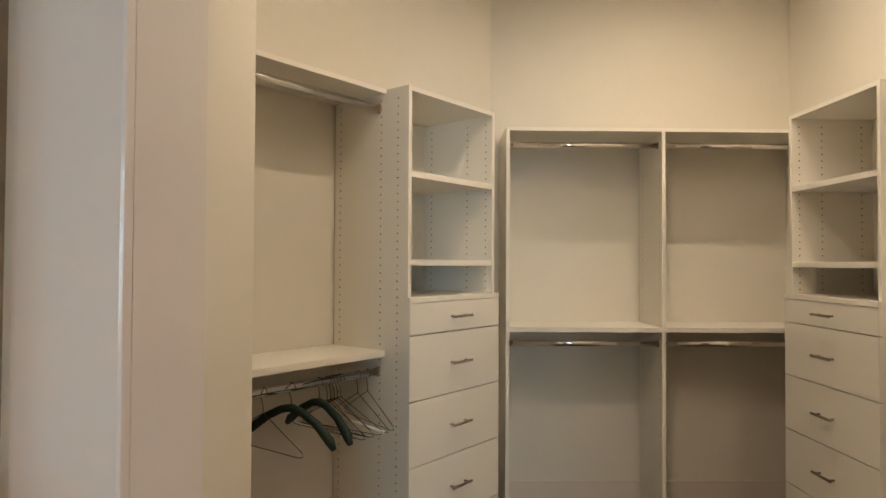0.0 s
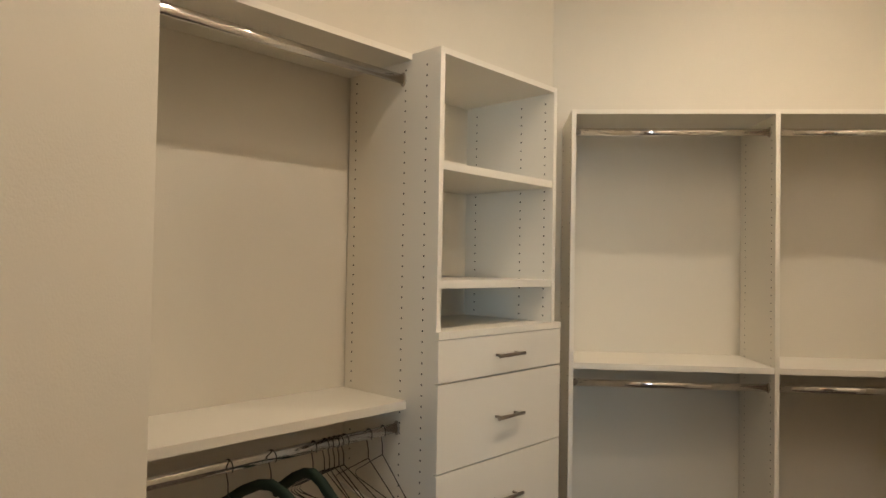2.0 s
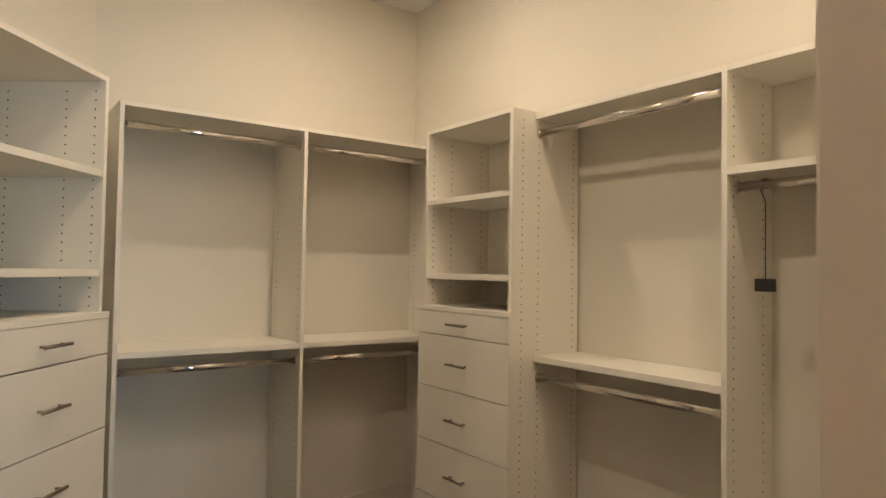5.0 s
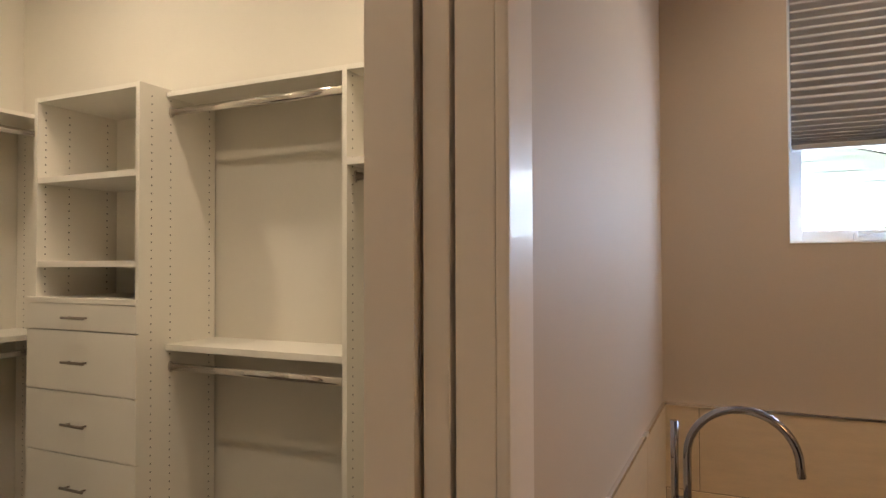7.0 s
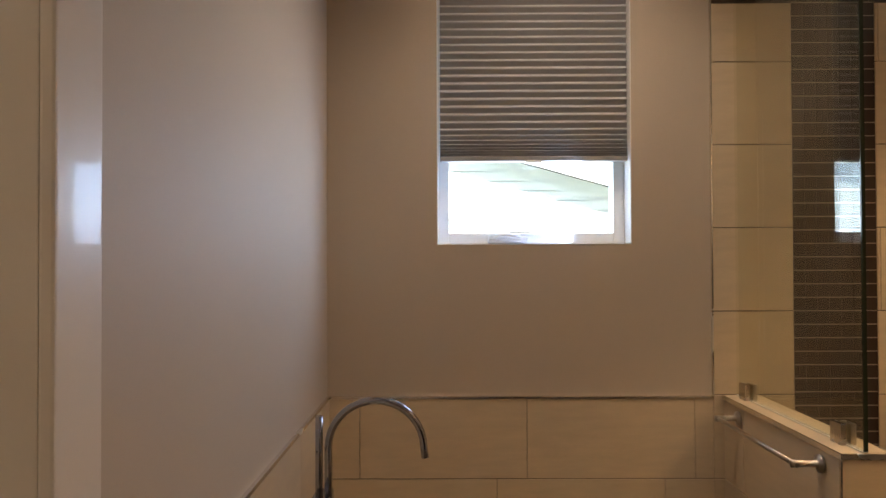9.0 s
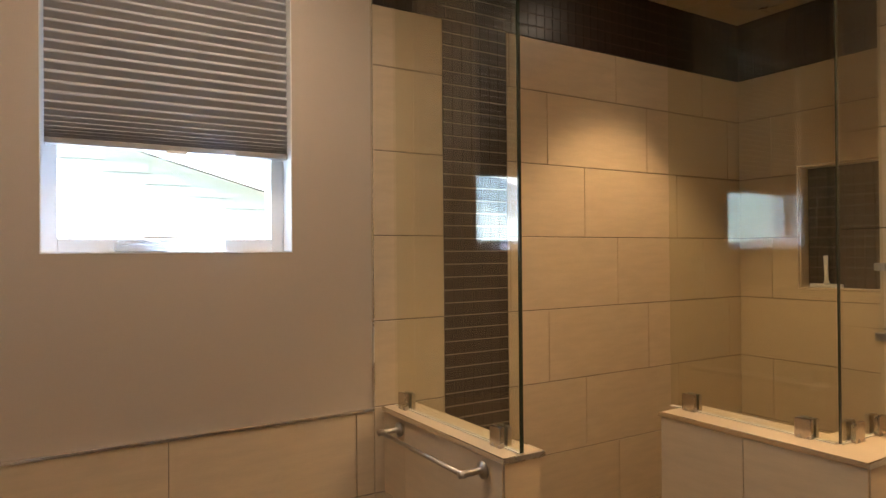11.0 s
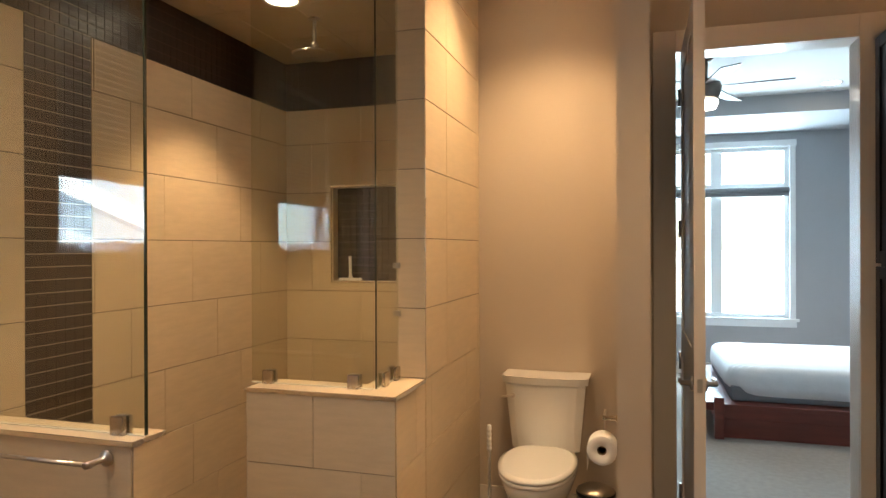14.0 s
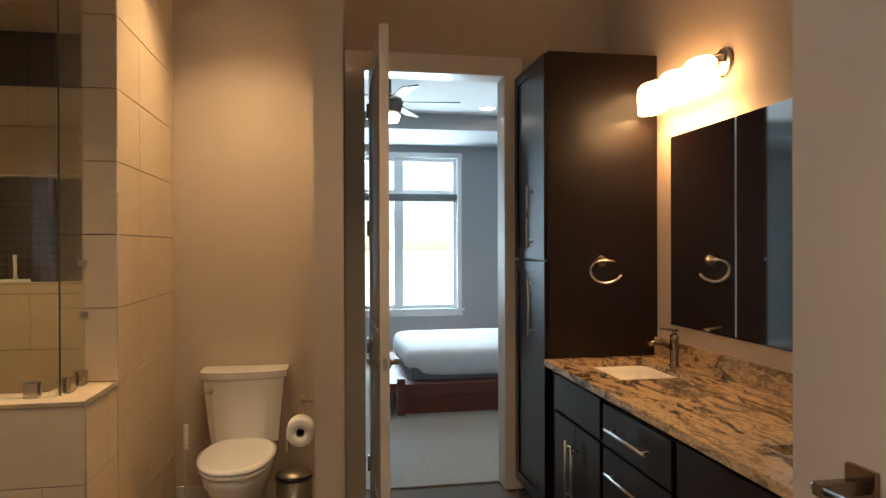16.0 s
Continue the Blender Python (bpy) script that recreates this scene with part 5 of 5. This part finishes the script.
# north wall wainscot
WN = pose(0, YN, 0)
t = backing(WN, [(1.50, XE - 0.012, 0.0, 0.925)])
lay(t, WN @ OFF, [(1.502, XE - 0.012, 0.0, 0.924)], joints=lambda k: 0.1 + 0.3 * (k % 2))
part("edge_trim", B(1.498, YN - 0.012, 0.925, XE - 0.013, YN - 0.0005, 0.936, 0.002), ALU, t, "thin metal strip on top of the tiles")
# south shower wall: facing north, x runs towards the west
WS = pose(0, YS, 0, 0, 0, 180)
sreg = [(-XE + 0.012, -1.585, 0.0, NZ0 - 0.002), (-XE + 0.012, -NX1 - 0.002, NZ0 - 0.002, NZ1 + 0.002), (-NX0 + 0.002, -1.585, NZ0 - 0.002, NZ1 + 0.002), (-XE + 0.012, -1.585, NZ1 + 0.002, BZ - 0.002)]
t = backing(WS, [(-XE, -1.573, 0.0, NZ0), (-XE, -NX1, NZ0, NZ1), (-NX0, -1.573, NZ0, NZ1), (-XE, -1.573, NZ1, HS)])
lay(t, WS @ OFF, sreg, joints=lambda k: -2.517 if k % 2 else -2.185)
# shower side of the dividing wall (faces east) and its ends
WI = pose(1.573, 0, 0, 0, 0, 90)
t = backing(WI, [(YS, -2.464, 0.0, HS)])
lay(t, WI @ OFF, [(YS + 0.012, -2.464, 0.0, BZ - 0.002)], joints=lambda k: 0.2 * (k % 3))
WO = pose(1.455, 0, 0, 0, 0, -90)
t = backing(WO, [(2.464, 3.44, 0.0, HB)])
lay(t, WO @ OFF, [(2.456, 3.438, 0.0, HB)], joints=lambda k: 2.78 if k >= 0 else 2.334 + 0.2 * (k % 2))
WC = pose(0, -2.464, 0, 0, 0, 180)
t = backing(WC, [(-1.573, -1.455, 0.0, HS)])
lay(t, WC @ OFF, [(-1.581, -1.447, 0.0, HB)], joints=lambda k: -1.445)
part("edge_trim", B(1.443, -2.4545, CAPZ, 1.4465, -2.451, HB, 0.0008), ALU, t, "thin brushed metal tile edge")
# pony walls
ZP = CAPZ - 0.015
lay(pw, pose(0, -1.347, 0, 0, 0, 180) @ OFF @ pose(0, 0.004, 0), [(-XE + 0.012, -1.988, 0.0, ZP)], joints=lambda k: -2.14 - 0.2 * (k % 3))
lay(pw, pose(1.995, 0, 0, 0, 0, -90), [(1.343, 1.469, 0.0, ZP)], joints=lambda k: 1.343)
lay(pw, pose(0, -1.465, 0), [(1.992, XE - 0.012, 0.0, ZP)], joints=lambda k: 0.2 * (k % 3))
lay(pn, pose(0, PY0, 0, 0, 0, 180), [(-PX1, -PX0 + 0.005, 0.0, ZP)], joints=lambda k: -1.797 if k % 2 else -1.591)
lay(pn, pose(PX0, 0, 0, 0, 0, -90), [(-PY0 - 0.005, 2.456, 0.0, ZP)], joints=lambda k: 2.334 if k % 2 else 2.538)
lay(pn, pose(PX1, 0, 0, 0, 0, 90), [(PY1, PY0 + 0.005, 0.0, ZP)], joints=lambda k: PY1)
lay(pn, pose(0, PY1, 0), [(1.646, PX1 + 0.004, 0.0, ZP)], joints=lambda k: 0.2 * (k % 3))
# mosaic strip and band
TILEM = (0.0447, 0.0485)


def mosaic(parent, m, region, single, fx=0.0):
    x0, x1, z0, z1 = region
    tw, th = TILEM
    nx_ = max(1, round((x1 - x0) / tw))
    nz_ = max(1, round((z1 - z0) / th))
    tw, th = (x1 - x0) / nx_, (z1 - z0) / nz_
    if single:
        for i in range(nx_):
            for k in range(nz_):
                ob = new("mosaic_tile", tile_mesh(tw - 0.001, th - 0.004, 0.0062, MOSAIC, 0.0008))
                ob.parent = parent
                ob.matrix_world = m @ pose(x0 + (i + 0.5) * tw, 0, z0 + (k + 0.5) * th)
        return
    bm = bmesh.new()
    for i in range(nx_):
        for k in range(nz_):
            a, b, c, d = x0 + i * tw + 0.0005, x0 + (i + 1) * tw - 0.0005, z0 + k * th + 0.002, z0 + (k + 1) * th - 0.002
            e = 0.0008
            lo = [bm.verts.new(p) for p in ((a, 0, c), (b, 0, c), (b, 0, d), (a, 0, d))]
            hi = [bm.verts.new(p) for p in ((a + e, -0.0062, c + e), (b - e, -0.0062, c + e), (b - e, -0.0062, d - e), (a + e, -0.0062, d - e))]
            for q in range(4):
                bm.faces.new((lo[q], lo[(q + 1) % 4], hi[(q + 1) % 4], hi[q]))
            bm.faces.new(hi)
    o = part("mosaic_tiles", bm, MOSAIC, parent, "small dark glass mosaic tiles", "stuff")
    o.matrix_world = m


mo = thing("mosaic_strip", pose(0, 0, 0), "vertical strip of small dark brown mosaic tiles with mosaic grout, pale in the strip and dark elsewhere", "mosaic", kind="structure")
o = part("grout_bed", B(MS0, -0.0085, 0.0, MS1, -0.0041, HS), MGROUT, mo, "mosaic grout, pale in the strip and dark elsewhere")
o.matrix_world = WE
mosaic(mo, WE @ OFF, (MS0, MS1, 0.90, BZ), True)
mosaic(mo, WE @ OFF, (MS0, MS1, 0.0, 0.90), False)
mo = thing("mosaic_band", pose(0, 0, 0), "band of small dark brown mosaic tiles under the shower ceiling", "mosaic", kind="structure")
for m_, a, b in ((WE, 1.307, 3.433), (WS, -XE + 0.010, -1.583), (WI, YS + 0.010, -2.464)):
    o = part("grout_bed", B(a, -0.0085, BZ, b, -0.0041, HS - 0.001), BGROUT, mo, "mosaic grout, pale in the strip and dark elsewhere")
    o.matrix_world = m_
    mosaic(mo, m_ @ OFF, (a, b, BZ, HS - 0.001), False)
ni = thing("shower_niche", pose(0, 0, 0), "recessed shower niche lined with dark mosaic and metal edges", "niche", kind="structure")
ND = 0.075
o = part("grout_bed", B(-NX1, ND - 0.004, NZ0, -NX0, ND, NZ1), BGROUT, ni, "mosaic grout, pale in the strip and dark elsewhere")
o.matrix_world = WS
mosaic(ni, WS @ pose(0, ND - 0.004, 0), (-NX1 + 0.004, -NX0 - 0.004, NZ0 + 0.004, NZ1 - 0.004), False)
bm = B(-NX1, 0, NZ0, -NX0, ND - 0.004, NZ0 + 0.004)
box(bm, -NX1, 0, NZ1 - 0.004, -NX0, ND - 0.004, NZ1)
box(bm, -NX1, 0, NZ0 + 0.004, -NX1 + 0.004, ND - 0.004, NZ1 - 0.004)
box(bm, -NX0 - 0.004, 0, NZ0 + 0.004, -NX0, ND - 0.004, NZ1 - 0.004)
o = part("lining", bm, TILE, ni, "cream tile lining")
o.matrix_world = WS
bm = B(-NX1 - 0.006, -0.012, NZ0 - 0.006, -NX0 + 0.006, 0, NZ0)
box(bm, -NX1 - 0.006, -0.012, NZ1, -NX0 + 0.006, 0, NZ1 + 0.006)
box(bm, -NX1 - 0.006, -0.012, NZ0, -NX1, 0, NZ1)
box(bm, -NX0, -0.012, NZ0, -NX0 + 0.006, 0, NZ1)
o = part("edge_trim", bm, ALU, ni, "thin brushed metal tile edge")
o.matrix_world = WS
# floor tiles
lay(floor_bath, pose(0, 0, -0.01, -90, 0, 0) @ pose(0, 0, 0), [(XW, 2.70, -YN, 3.44)], zref=0.0, joints=lambda k: 0.3 * (k % 2), d_=0.010, mtl=TILE_FLOOR, name="floor_tile")
